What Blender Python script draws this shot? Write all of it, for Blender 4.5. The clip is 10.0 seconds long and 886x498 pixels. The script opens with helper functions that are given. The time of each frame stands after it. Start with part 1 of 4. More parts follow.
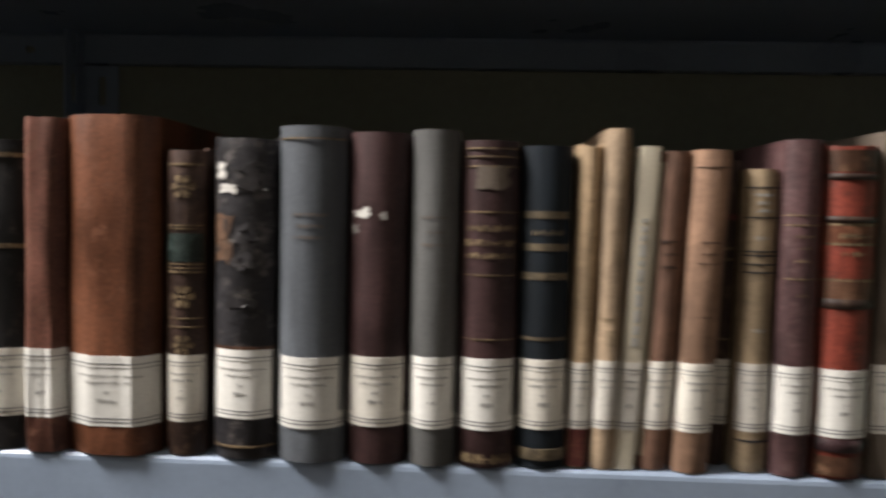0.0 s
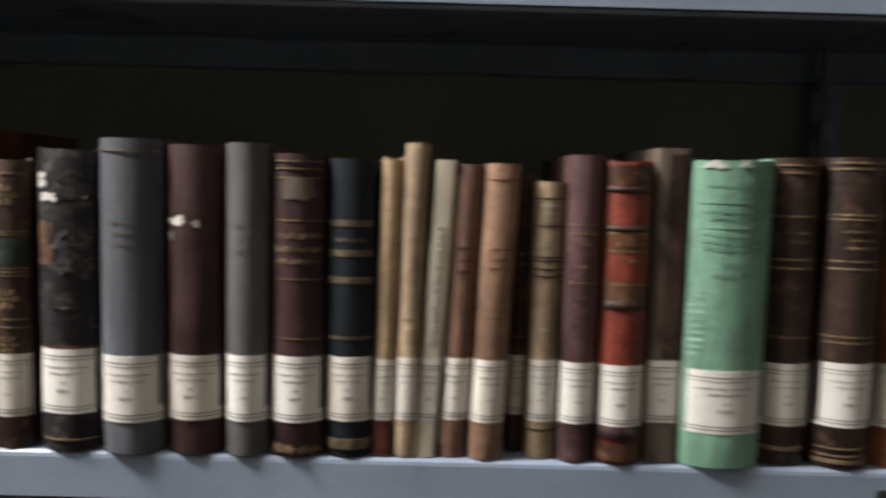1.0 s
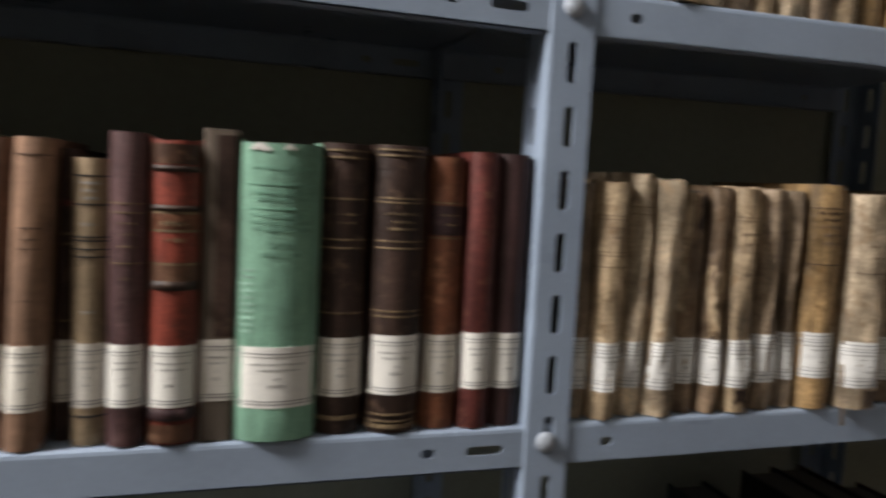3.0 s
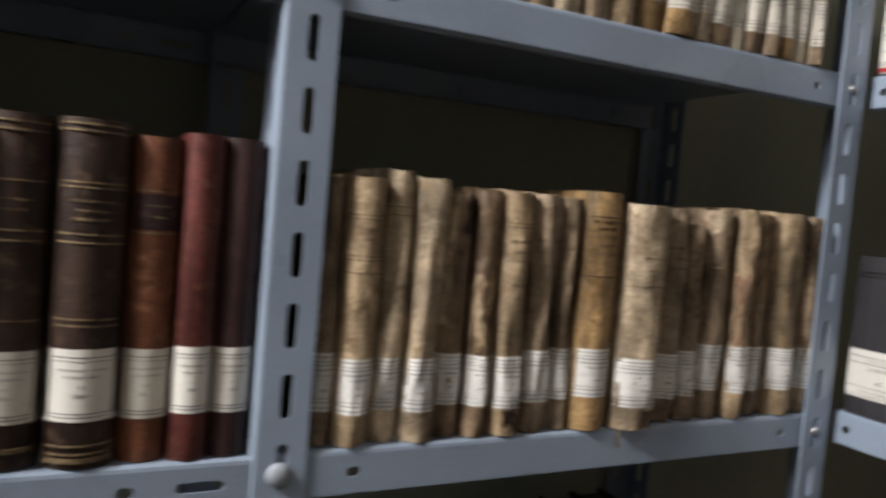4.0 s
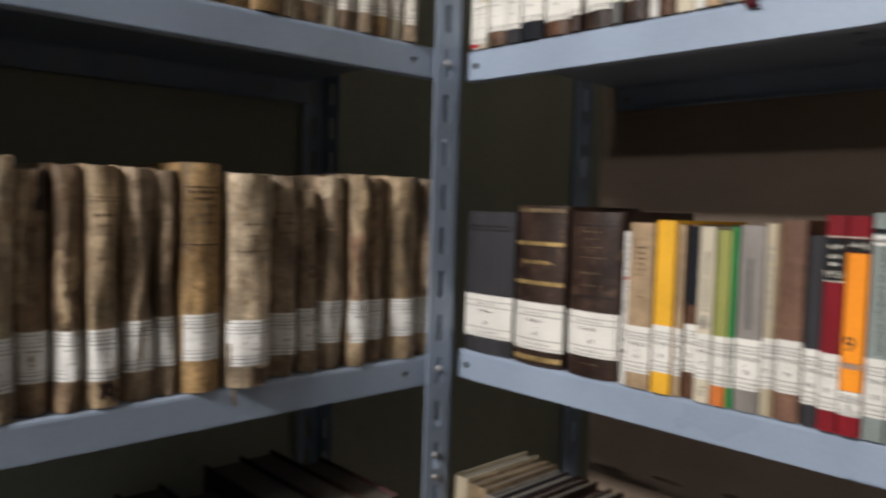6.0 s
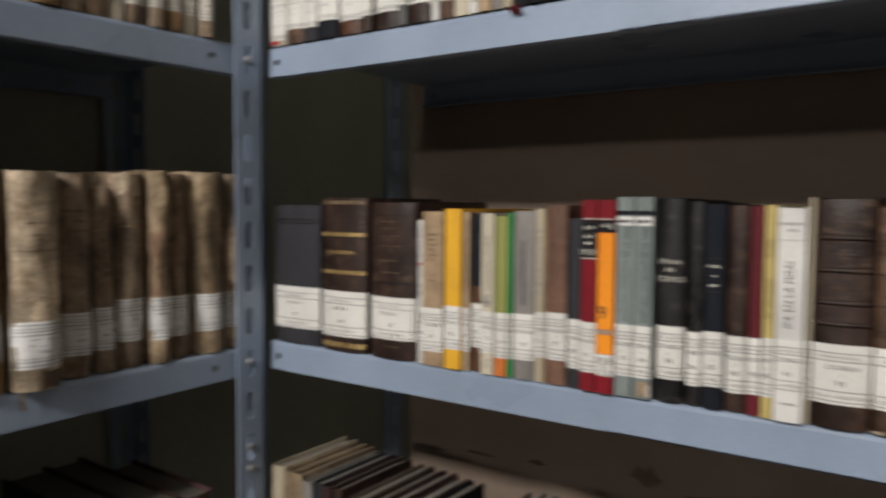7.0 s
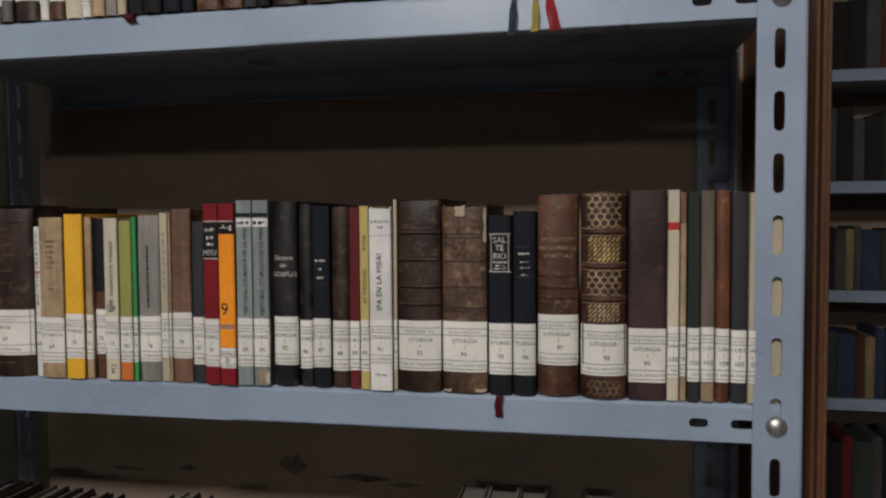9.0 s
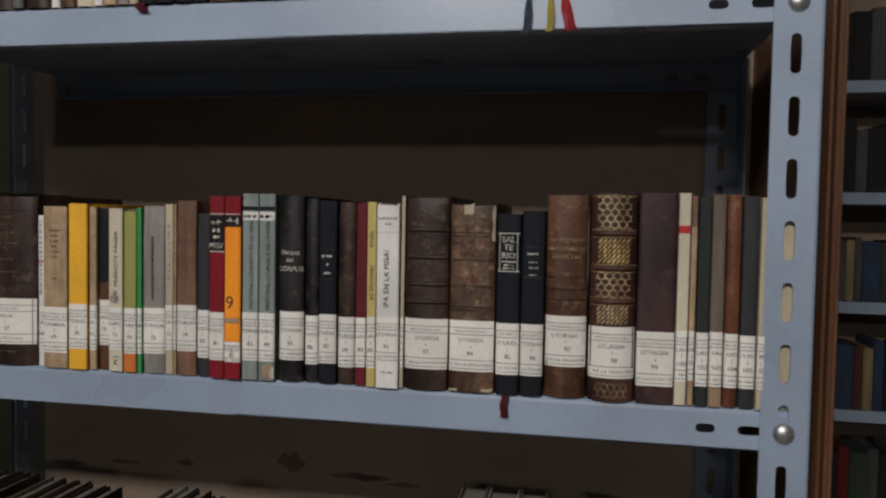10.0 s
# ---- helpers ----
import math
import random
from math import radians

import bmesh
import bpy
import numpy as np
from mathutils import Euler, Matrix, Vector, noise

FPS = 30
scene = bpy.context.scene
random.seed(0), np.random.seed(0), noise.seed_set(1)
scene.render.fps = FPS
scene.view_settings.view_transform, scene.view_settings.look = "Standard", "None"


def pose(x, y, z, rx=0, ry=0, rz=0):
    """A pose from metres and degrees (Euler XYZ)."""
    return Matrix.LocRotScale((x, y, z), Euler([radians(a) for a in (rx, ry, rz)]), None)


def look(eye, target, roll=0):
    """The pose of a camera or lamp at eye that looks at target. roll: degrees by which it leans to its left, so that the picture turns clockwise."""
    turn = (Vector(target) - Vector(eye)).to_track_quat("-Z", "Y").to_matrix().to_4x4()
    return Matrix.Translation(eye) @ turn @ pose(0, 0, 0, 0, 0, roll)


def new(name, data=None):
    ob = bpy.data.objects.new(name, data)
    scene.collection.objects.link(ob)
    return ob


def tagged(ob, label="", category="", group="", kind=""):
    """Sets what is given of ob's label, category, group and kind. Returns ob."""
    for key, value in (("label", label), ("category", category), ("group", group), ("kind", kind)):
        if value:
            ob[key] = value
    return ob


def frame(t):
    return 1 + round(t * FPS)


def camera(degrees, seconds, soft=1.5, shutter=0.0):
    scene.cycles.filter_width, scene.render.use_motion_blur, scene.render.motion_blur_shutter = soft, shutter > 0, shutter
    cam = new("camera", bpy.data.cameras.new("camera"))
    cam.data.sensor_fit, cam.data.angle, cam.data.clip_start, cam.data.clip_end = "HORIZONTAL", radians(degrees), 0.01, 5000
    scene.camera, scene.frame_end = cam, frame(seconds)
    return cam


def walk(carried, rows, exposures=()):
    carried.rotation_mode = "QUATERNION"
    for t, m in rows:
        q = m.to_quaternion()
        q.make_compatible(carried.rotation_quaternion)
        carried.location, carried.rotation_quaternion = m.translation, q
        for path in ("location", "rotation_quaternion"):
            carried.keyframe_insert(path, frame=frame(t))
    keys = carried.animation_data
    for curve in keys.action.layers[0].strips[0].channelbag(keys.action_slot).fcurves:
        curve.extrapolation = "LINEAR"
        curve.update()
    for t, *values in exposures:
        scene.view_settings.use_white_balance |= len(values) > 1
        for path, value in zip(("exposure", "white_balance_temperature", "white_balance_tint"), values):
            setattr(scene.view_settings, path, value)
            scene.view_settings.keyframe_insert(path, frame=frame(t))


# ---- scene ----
cam = camera(61.8, 10.0, soft=2.35, shutter=1.0)
PATH = [
    (0, (0.025, -0.02, 1.514), (-0.059, 1.975, 1.403), 1.2),
    (0.5, (0.085, -0.037, 1.528), (0.011, 1.956, 1.375), 1.2),
    (1, (0.13, -0.051, 1.537), (0.136, 1.942, 1.368), 1.5),
    (1.5, (0.183, -0.075, 1.539), (0.293, 1.915, 1.372), 1.4),
    (2, (0.222, -0.088, 1.539), (0.489, 1.887, 1.374), 1.8),
    (2.2, (0.234, -0.094, 1.532), (0.56, 1.873, 1.382), 2.1),
    (3.3, (0.31, -0.067, 1.54), (1.003, 1.801, 1.361), 3.1),
    (3.5, (0.341, -0.059, 1.541), (1.086, 1.789, 1.375), 3.2),
    (4, (0.396, -0.048, 1.524), (1.304, 1.731, 1.431), 4.9),
    (4.5, (0.429, -0.07, 1.533), (1.424, 1.661, 1.419), 4.8),
    (5, (0.457, -0.094, 1.532), (1.584, 1.554, 1.416), 3.2),
    (5.2, (0.463, -0.104, 1.535), (1.65, 1.501, 1.404), 3.2),
    (6.3, (0.515, -0.187, 1.519), (1.962, 1.19, 1.408), 1.2),
    (6.5, (0.519, -0.197, 1.521), (2.013, 1.127, 1.4), 1.1),
    (7, (0.51, -0.226, 1.519), (2.15, 0.913, 1.403), 0.4),
    (7.5, (0.504, -0.253, 1.519), (2.266, 0.686, 1.406), -0.8),
    (8, (0.491, -0.283, 1.518), (2.359, 0.427, 1.424), -1.1),
    (8.5, (0.488, -0.307, 1.513), (2.43, 0.166, 1.437), -1.5),
    (9, (0.481, -0.3, 1.512), (2.444, 0.073, 1.424), -0.4),
    (9.5, (0.476, -0.297, 1.512), (2.44, 0.07, 1.429), 0.5),
    (10, (0.483, -0.29, 1.508), (2.447, 0.076, 1.427), 1.0),
]
walk(cam, [(t, look(eye, target, roll)) for t, eye, target, roll in PATH],
     [(0.0, -0.10), (2.0, -0.17), (3.5, -0.18), (4.5, -0.1), (5.2, -0.17), (6.5, -0.40), (7.5, -0.68), (8.5, -0.95), (10.0, -1.0)])

# ---------------------------------------------------------------- light
world = bpy.data.worlds.new("dim_room")
scene.world = world
world.use_nodes = True
world.node_tree.nodes["Background"].inputs[0].default_value = (0.9, 1.0, 0.95, 1)
world.node_tree.nodes["Background"].inputs[1].default_value = 0.006


def tube_lamp(name, eye, target, power, long, wide, colour):
    data = bpy.data.lights.new(name, "AREA")
    data.shape, data.size, data.size_y, data.energy, data.color = "RECTANGLE", long, wide, power, colour
    ob = new(name, data)
    ob.matrix_world = look(eye, target)
    return ob


# a ceiling lamp beyond the start of the row, whose light skims along the backs of the books, and one farther down the aisle
tube_lamp("ceiling_lamp", (-1.0, 0.14, 2.66), (0.6, 0.25, 1.3), 61, 0.34, 0.14, (1.0, 0.945, 0.91))
# unseen back half of that lamp, added so room bounce fills the shade
tube_lamp("ceiling_lamp_room_fill", (-1.0, 0.04, 2.70), (-0.4, -2.2, 2.9), 14, 0.34, 0.14, (1.0, 0.945, 0.91))
tube_lamp("far_ceiling_lamp", (-3.2, -0.3, 2.55), (0.9, 0.0, 1.4), 20, 0.5, 0.12, (1.0, 0.945, 0.91))

# ---------------------------------------------------------------- materials
MATS = {}


def material(name, base, rough=0.6, var=0.3, scale=30.0, bump=0.25, grain=500.0, wear=None, wear_at=0.62, metal=0.0, stretch=(1, 1, 0.4), coat=0.0, fleck=0.55, streak=0.0, crease=0.0, crease_at=70.0, crease_lie=(1, 1, 1.3)):
    """A surface with stains at one scale, grain at a finer one, relief, and rubbed places of another colour."""
    m = bpy.data.materials.new(name)
    m.use_nodes = True
    t = m.node_tree
    n, link = t.nodes, t.links.new
    b = n["Principled BSDF"]
    co, info, mp = n.new("ShaderNodeTexCoord"), n.new("ShaderNodeObjectInfo"), n.new("ShaderNodeMapping")
    mp.inputs["Scale"].default_value = stretch
    link(co.outputs["Object"], mp.inputs["Vector"])
    shift = n.new("ShaderNodeMath")
    shift.operation, shift.inputs[1].default_value = "MULTIPLY", 40.0
    link(info.outputs["Random"], shift.inputs[0])

    def cloud(size, detail, vec):
        c = n.new("ShaderNodeTexNoise")
        c.noise_dimensions = "4D"
        c.inputs["Scale"].default_value, c.inputs["Detail"].default_value = size, detail
        link(vec, c.inputs["Vector"])
        link(shift.outputs[0], c.inputs["W"])
        return c.outputs["Fac"]

    def ramp(fac, p0, c0, p1, c1):
        r = n.new("ShaderNodeValToRGB")
        r.color_ramp.elements[0].position, r.color_ramp.elements[0].color = p0, (*c0, 1)
        r.color_ramp.elements[1].position, r.color_ramp.elements[1].color = p1, (*c1, 1)
        link(fac, r.inputs[0])
        return r.outputs[0]

    big = cloud(scale, 4.0, mp.outputs[0])
    fine = cloud(grain, 3.0, co.outputs["Object"])
    col = ramp(big, 0.38, tuple(c * (1 - var) for c in base), 0.62, tuple(min(1, c * (1 + var)) for c in base))
    mul = n.new("ShaderNodeMix")
    mul.data_type, mul.blend_type = "RGBA", "MULTIPLY"
    mul.inputs["Factor"].default_value = fleck
    link(col, mul.inputs["A"])
    link(ramp(fine, 0.34, (0.55,) * 3, 0.68, (1.3,) * 3), mul.inputs["B"])
    out = mul.outputs["Result"]
    if streak:
        up = n.new("ShaderNodeMapping")
        up.inputs["Scale"].default_value = (1, 1, 0.09)
        link(co.outputs["Object"], up.inputs["Vector"])
        run = n.new("ShaderNodeMix")
        run.data_type, run.blend_type = "RGBA", "MULTIPLY"
        run.inputs["Factor"].default_value = streak
        link(out, run.inputs["A"])
        link(ramp(cloud(170.0, 5.0, up.outputs[0]), 0.36, (0.45,) * 3, 0.66, (1.45,) * 3), run.inputs["B"])
        out = run.outputs["Result"]
    if crease:
        # folds multiply the colour: darker in their hollows, paler on their ridges
        lie = n.new("ShaderNodeMapping")
        lie.inputs["Scale"].default_value = crease_lie
        link(co.outputs["Object"], lie.inputs["Vector"])
        fold = cloud(crease_at, 7.0, lie.outputs[0])
        fold.node.inputs["Roughness"].default_value, fold.node.inputs["Distortion"].default_value = 0.62, 0.8
        worn = n.new("ShaderNodeMix")
        worn.data_type, worn.blend_type = "RGBA", "MULTIPLY"
        worn.inputs["Factor"].default_value = min(1.0, crease)
        link(out, worn.inputs["A"])
        link(ramp(fold, 0.36, (0.5, 0.46, 0.44), 0.62, (1.3, 1.25, 1.2)), worn.inputs["B"])
        out = worn.outputs["Result"]
    if wear:
        rub = cloud(scale * 2.7, 9.0, co.outputs["Object"])
        rub.node.inputs["Roughness"].default_value = 0.68
        mix = n.new("ShaderNodeMix")
        mix.data_type = "RGBA"
        link(ramp(rub, wear_at - 0.03, (0, 0, 0), wear_at + 0.06, (1, 1, 1)), mix.inputs["Factor"])
        link(out, mix.inputs["A"])
        mix.inputs["B"].default_value = (*wear, 1)
        out = mix.outputs["Result"]
    link(out, b.inputs["Base Color"])
    b.inputs["Metallic"].default_value = metal
    b.inputs["Coat Weight"].default_value = coat
    b.inputs["Specular IOR Level"].default_value = 0.35
    link(ramp(big, 0.3, (max(0.05, rough - 0.1),) * 3, 0.7, (min(1, rough + 0.12),) * 3), b.inputs["Roughness"])
    if bump:
        bp = n.new("ShaderNodeBump")
        bp.inputs["Strength"].default_value, bp.inputs["Distance"].default_value = bump, 0.0006
        add = n.new("ShaderNodeMath")
        add.operation = "ADD"
        link(big, add.inputs[0])
        link(fine, add.inputs[1])
        link(add.outputs[0], bp.inputs["Height"])
        if crease:
            deep = n.new("ShaderNodeBump")
            deep.inputs["Strength"].default_value, deep.inputs["Distance"].default_value = min(1.0, 0.7 * crease), 0.0025 + 0.002 * (crease > 0.9)
            link(fold, deep.inputs["Height"])
            link(deep.outputs[0], bp.inputs["Normal"])
        link(bp.outputs[0], b.inputs["Normal"])
    MATS[name] = m
    return m


def leather(name, base, wear=None, rough=0.5, **more):
    return material(name, base, rough, 0.42, 34, 0.45, 520, wear or tuple(c * 2.2 + 0.02 for c in base), more.pop("wear_at", 0.575), streak=more.pop("streak", 0.4), crease=more.pop("crease", 0.4), **more)


def cloth(name, base, **more):
    return material(name, base, 0.8, 0.2, 22, 0.3, 1400, tuple(min(1, c * 1.5 + 0.02) for c in base), 0.68, streak=0.3, **more)


def paper(name, base, **more):
    """Printed or plain paper; with streak and crease also that of old paper backs."""
    return material(name, base, 0.75, more.pop("var", 0.13), 26, 0.15, 500, tuple(c * 0.72 for c in base), more.pop("wear_at", 0.66), fleck=more.pop("fleck", 0.18), **more)


# metal of the shelves, the room
material("shelf_paint", (0.30, 0.37, 0.48), 0.33, 0.07, 9, 0.05, 260, (0.25, 0.31, 0.41), 0.70, stretch=(1, 1, 1), fleck=0.08)
material("bolt_paint", (0.38, 0.42, 0.48), 0.5, 0.1, 60, 0.1, 500)
material("bolt_zinc", (0.55, 0.55, 0.56), 0.35, 0.15, 60, 0.1, 500, metal=0.9)
material("back_hardboard", (0.31, 0.235, 0.18), 0.72, 0.1, 6, 0.06, 300, (0.25, 0.18, 0.135), 0.68, stretch=(1, 1, 2), fleck=0.12)
material("torn_brown_paper", (0.16, 0.115, 0.088), 0.85, 0.3, 30, 0.3, 400)
material("plaster_wall", (0.46, 0.44, 0.38), 0.9, 0.15, 3, 0.3, 120, (0.12, 0.115, 0.09), 0.66)
material("olive_wall", (0.345, 0.36, 0.29), 0.9, 0.12, 3, 0.1, 120, (0.28, 0.295, 0.235), 0.66, fleck=0.12)
material("ceiling_plaster", (0.74, 0.73, 0.69), 0.9, 0.1, 3, 0.2, 100)
material("floor_tile", (0.22, 0.19, 0.165), 0.5, 0.25, 5, 0.15, 120)
material("varnished_wood", (0.16, 0.075, 0.04), 0.4, 0.35, 60, 0.25, 300, (0.12, 0.055, 0.03), 0.6, stretch=(1, 1, 0.05))
# printing
material("ink", (0.03, 0.03, 0.035), 0.7, 0.2, 200, 0.0)
material("label_rule", (0.13, 0.13, 0.14), 0.8, 0.25, 300, 0.0)
material("faded_ink", (0.36, 0.35, 0.33), 0.8, 0.25, 300, 0.0)
material("gilt", (0.58, 0.41, 0.17), 0.36, 0.35, 160, 0.1, 700, (0.16, 0.09, 0.05), 0.56, metal=0.55)
material("dull_gilt", (0.24, 0.175, 0.10), 0.55, 0.4, 160, 0.1, 700, (0.08, 0.05, 0.035), 0.52, metal=0.2)
material("dim_gilt", (0.135, 0.105, 0.065), 0.6, 0.4, 160, 0.1, 700, (0.05, 0.04, 0.03), 0.54)
material("rubbed_gilt", (0.38, 0.28, 0.16), 0.5, 0.4, 160, 0.1, 700, (0.12, 0.065, 0.04), 0.56, metal=0.3)
material("silver_print", (0.62, 0.60, 0.52), 0.5, 0.2, 200, 0.0)
paper("label_paper", (0.80, 0.785, 0.735), var=0.07, wear_at=0.74, fleck=0.15)
paper("cool_label", (0.77, 0.775, 0.76), var=0.09, wear_at=0.72, fleck=0.2, crease=0.2)
# two toned-down papers: shade on dimmer and set-back labels is in the colour
paper("dim_label", (0.72, 0.685, 0.61), var=0.09, wear_at=0.72, fleck=0.2)
paper("shaded_label", (0.70, 0.665, 0.60), var=0.1, wear_at=0.7, fleck=0.2)
# leaves darkened so little light bounces up under the shelves
paper("dark_page", (0.115, 0.10, 0.082), stretch=(60, 1, 1))
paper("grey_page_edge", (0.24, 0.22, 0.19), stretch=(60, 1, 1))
paper("white_torn", (0.66, 0.64, 0.60))
# bindings
leather("black_leather", (0.013, 0.012, 0.013), (0.05, 0.042, 0.038))
leather("tattered_black", (0.024, 0.023, 0.026), (0.10, 0.088, 0.084), rough=0.45, crease=0.6)
leather("brown_wrap", (0.15, 0.058, 0.030), (0.165, 0.070, 0.040), rough=0.4, streak=0.25, crease=0.35, crease_at=18.0, crease_lie=(1, 1, 0.2))
leather("red_brown_wrap", (0.115, 0.048, 0.034), (0.16, 0.075, 0.05), rough=0.42, crease=0.5, crease_at=30.0, crease_lie=(1, 1, 0.4))
leather("dark_brown", (0.036, 0.020, 0.015), (0.085, 0.052, 0.035))
leather("tooled_brown", (0.062, 0.036, 0.028), (0.11, 0.068, 0.048))
leather("embossed_brown", (0.06, 0.036, 0.026), (0.085, 0.052, 0.035))
leather("flaked_black", (0.05, 0.047, 0.05), (0.12, 0.11, 0.10))
leather("warm_brown", (0.095, 0.045, 0.026), (0.18, 0.10, 0.06))
leather("worn_brown", (0.10, 0.058, 0.036), (0.24, 0.15, 0.09), crease=0.9)
leather("gilded_brown", (0.058, 0.025, 0.018), (0.11, 0.05, 0.03))
leather("maroon", (0.045, 0.022, 0.022), (0.06, 0.032, 0.032), crease=0.12, streak=0.25)
leather("maroon_light", (0.085, 0.045, 0.046), (0.13, 0.08, 0.075))
leather("red_leather", (0.185, 0.038, 0.024), (0.10, 0.03, 0.02))
leather("red_brown", (0.10, 0.026, 0.022), (0.15, 0.06, 0.04))
leather("chestnut", (0.15, 0.055, 0.028), (0.24, 0.11, 0.06))
leather("title_dark", (0.035, 0.017, 0.019))
leather("title_green", (0.020, 0.032, 0.028))
cloth("slate_cloth", (0.10, 0.11, 0.125))
cloth("grey_cloth", (0.115, 0.115, 0.112))
cloth("navy_cloth", (0.007, 0.012, 0.018))
cloth("black_cloth", (0.009, 0.009, 0.011))
cloth("blue_black", (0.007, 0.009, 0.015))
cloth("charcoal", (0.035, 0.035, 0.04))
cloth("green_cloth", (0.205, 0.39, 0.285), crease=0.25)
cloth("green_faded", (0.27, 0.45, 0.35))
cloth("green_print", (0.165, 0.33, 0.24))
cloth("faint_title", (0.125, 0.10, 0.083))
cloth("crimson", (0.22, 0.008, 0.016))
cloth("wine", (0.13, 0.014, 0.022))
cloth("grey_green", (0.24, 0.28, 0.27))
cloth("dark_green", (0.022, 0.03, 0.028))
cloth("taupe", (0.145, 0.115, 0.09))
cloth("grey_card", (0.29, 0.27, 0.25))
paper("tan_paper", (0.40, 0.29, 0.18), var=0.22, streak=0.35, crease=0.4)
paper("light_tan", (0.37, 0.275, 0.185), var=0.22, streak=0.4, crease=0.45)
paper("old_tan", (0.33, 0.25, 0.16), var=0.22, streak=0.4, crease=0.45)
paper("orange_tan", (0.29, 0.175, 0.115), var=0.22, streak=0.4, crease=0.45)
paper("pinkish_brown", (0.19, 0.105, 0.072), var=0.25, streak=0.4, crease=0.45)
paper("cream", (0.60, 0.54, 0.42))
paper("white_card", (0.74, 0.73, 0.70))
paper("yellow_card", (0.80, 0.43, 0.035))
paper("orange_card", (0.95, 0.30, 0.02))
paper("rust_card", (0.62, 0.18, 0.04))
paper("olive_card", (0.29, 0.30, 0.09))
paper("leaf_green", (0.04, 0.30, 0.09))
paper("mustard", (0.55, 0.44, 0.16))
paper("red_print", (0.50, 0.03, 0.03))
paper("pale_board", (0.46, 0.40, 0.29))
for key, shade in (("", (0.40, 0.315, 0.208)), ("_pale", (0.53, 0.445, 0.325)), ("_dark", (0.22, 0.16, 0.107)), ("_grey", (0.305, 0.24, 0.172)), ("_ochre", (0.36, 0.245, 0.12))):
    material("parchment" + key, shade, 0.45, 0.40, 26, 0.6, 420, (shade[0] * 0.55, shade[1] * 0.46, shade[2] * 0.38), 0.575, streak=0.45, crease=0.95, crease_at=52.0, crease_lie=(1, 1, 0.7))
material("faded_title", (0.15, 0.105, 0.07), 0.7, 0.3, 200, 0.0)
material("ribbon_wine", (0.12, 0.012, 0.02), 0.6, 0.2, 100, 0.2, 900)
material("ribbon_blue", (0.05, 0.07, 0.11), 0.6, 0.2, 100, 0.2, 900)
material("ribbon_yellow", (0.62, 0.50, 0.10), 0.6, 0.2, 100, 0.2, 900)
material("ribbon_red", (0.50, 0.02, 0.03), 0.6, 0.2, 100, 0.2, 900)
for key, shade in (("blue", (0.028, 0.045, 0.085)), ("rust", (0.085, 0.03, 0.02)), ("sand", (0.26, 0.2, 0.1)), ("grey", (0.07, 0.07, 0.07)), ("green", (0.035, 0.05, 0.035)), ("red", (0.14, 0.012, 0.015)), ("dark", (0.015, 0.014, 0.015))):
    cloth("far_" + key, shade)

# ---------------------------------------------------------------- building helpers
def mesh_object(name, verts, faces, mat, parent=None, label="", smooth=False):
    me = bpy.data.meshes.new(name)
    me.from_pydata(verts, [], faces)
    me.materials.append(MATS[mat])
    if smooth:
        me.shade_smooth()
    me.update()
    ob = new(name, me)
    ob.parent = parent
    if label:
        ob["label"] = label
    return ob


def part(name, bm, mat, parent=None, label="", smooth=False):
    me = bpy.data.meshes.new(name)
    bmesh.ops.recalc_face_normals(bm, faces=bm.faces)
    bm.to_mesh(me)
    bm.free()
    me.materials.append(MATS[mat])
    if smooth:
        me.shade_smooth()
    ob = new(name, me)
    ob.parent = parent
    if label:
        ob["label"] = label
    return ob


def box_bm(x0, y0, z0, x1, y1, z1, bevel=0.0, bm=None):
    bm = bm or bmesh.new()
    vs = [bm.verts.new(p) for p in ((x0, y0, z0), (x1, y0, z0), (x1, y1, z0), (x0, y1, z0), (x0, y0, z1), (x1, y0, z1), (x1, y1, z1), (x0, y1, z1))]
    fs = [bm.faces.new([vs[i] for i in q]) for q in ((0, 3, 2, 1), (4, 5, 6, 7), (0, 1, 5, 4), (1, 2, 6, 5), (2, 3, 7, 6), (3, 0, 4, 7))]
    if bevel:
        es = list({e for f in fs for e in f.edges})
        bmesh.ops.bevel(bm, geom=es, offset=bevel, segments=2, affect="EDGES")
    return bm


def structure(name, bm, mat, label):
    return tagged(part(name, bm, mat), label, name.split("_")[0], kind="structure")


# ---------------------------------------------------------------- the room
structure("floor", box_bm(-3.6, -4.2, -0.12, 3.4, 0.95, 0.0), "floor_tile", "dark tiled floor of the book store")
structure("ceiling", box_bm(-3.6, -4.2, 3.1, 3.4, 0.95, 3.22), "ceiling_plaster", "plain plaster ceiling of the book store")
structure("wall_north", box_bm(-3.6, 0.7475, 0.0, 3.4, 0.95, 3.1), "olive_wall", "dull olive plaster wall behind the shelving")
structure("wall_south", box_bm(-3.6, -4.35, 0.0, 3.4, -4.2, 3.1), "plaster_wall", "plain olive plaster wall")
structure("wall_west", box_bm(-3.75, -4.35, 0.0, -3.6, 0.95, 3.1), "plaster_wall", "plain olive plaster wall")
structure("wall_east", box_bm(3.4, -4.35, 0.0, 3.55, 0.95, 3.1), "plaster_wall", "plain olive plaster wall")


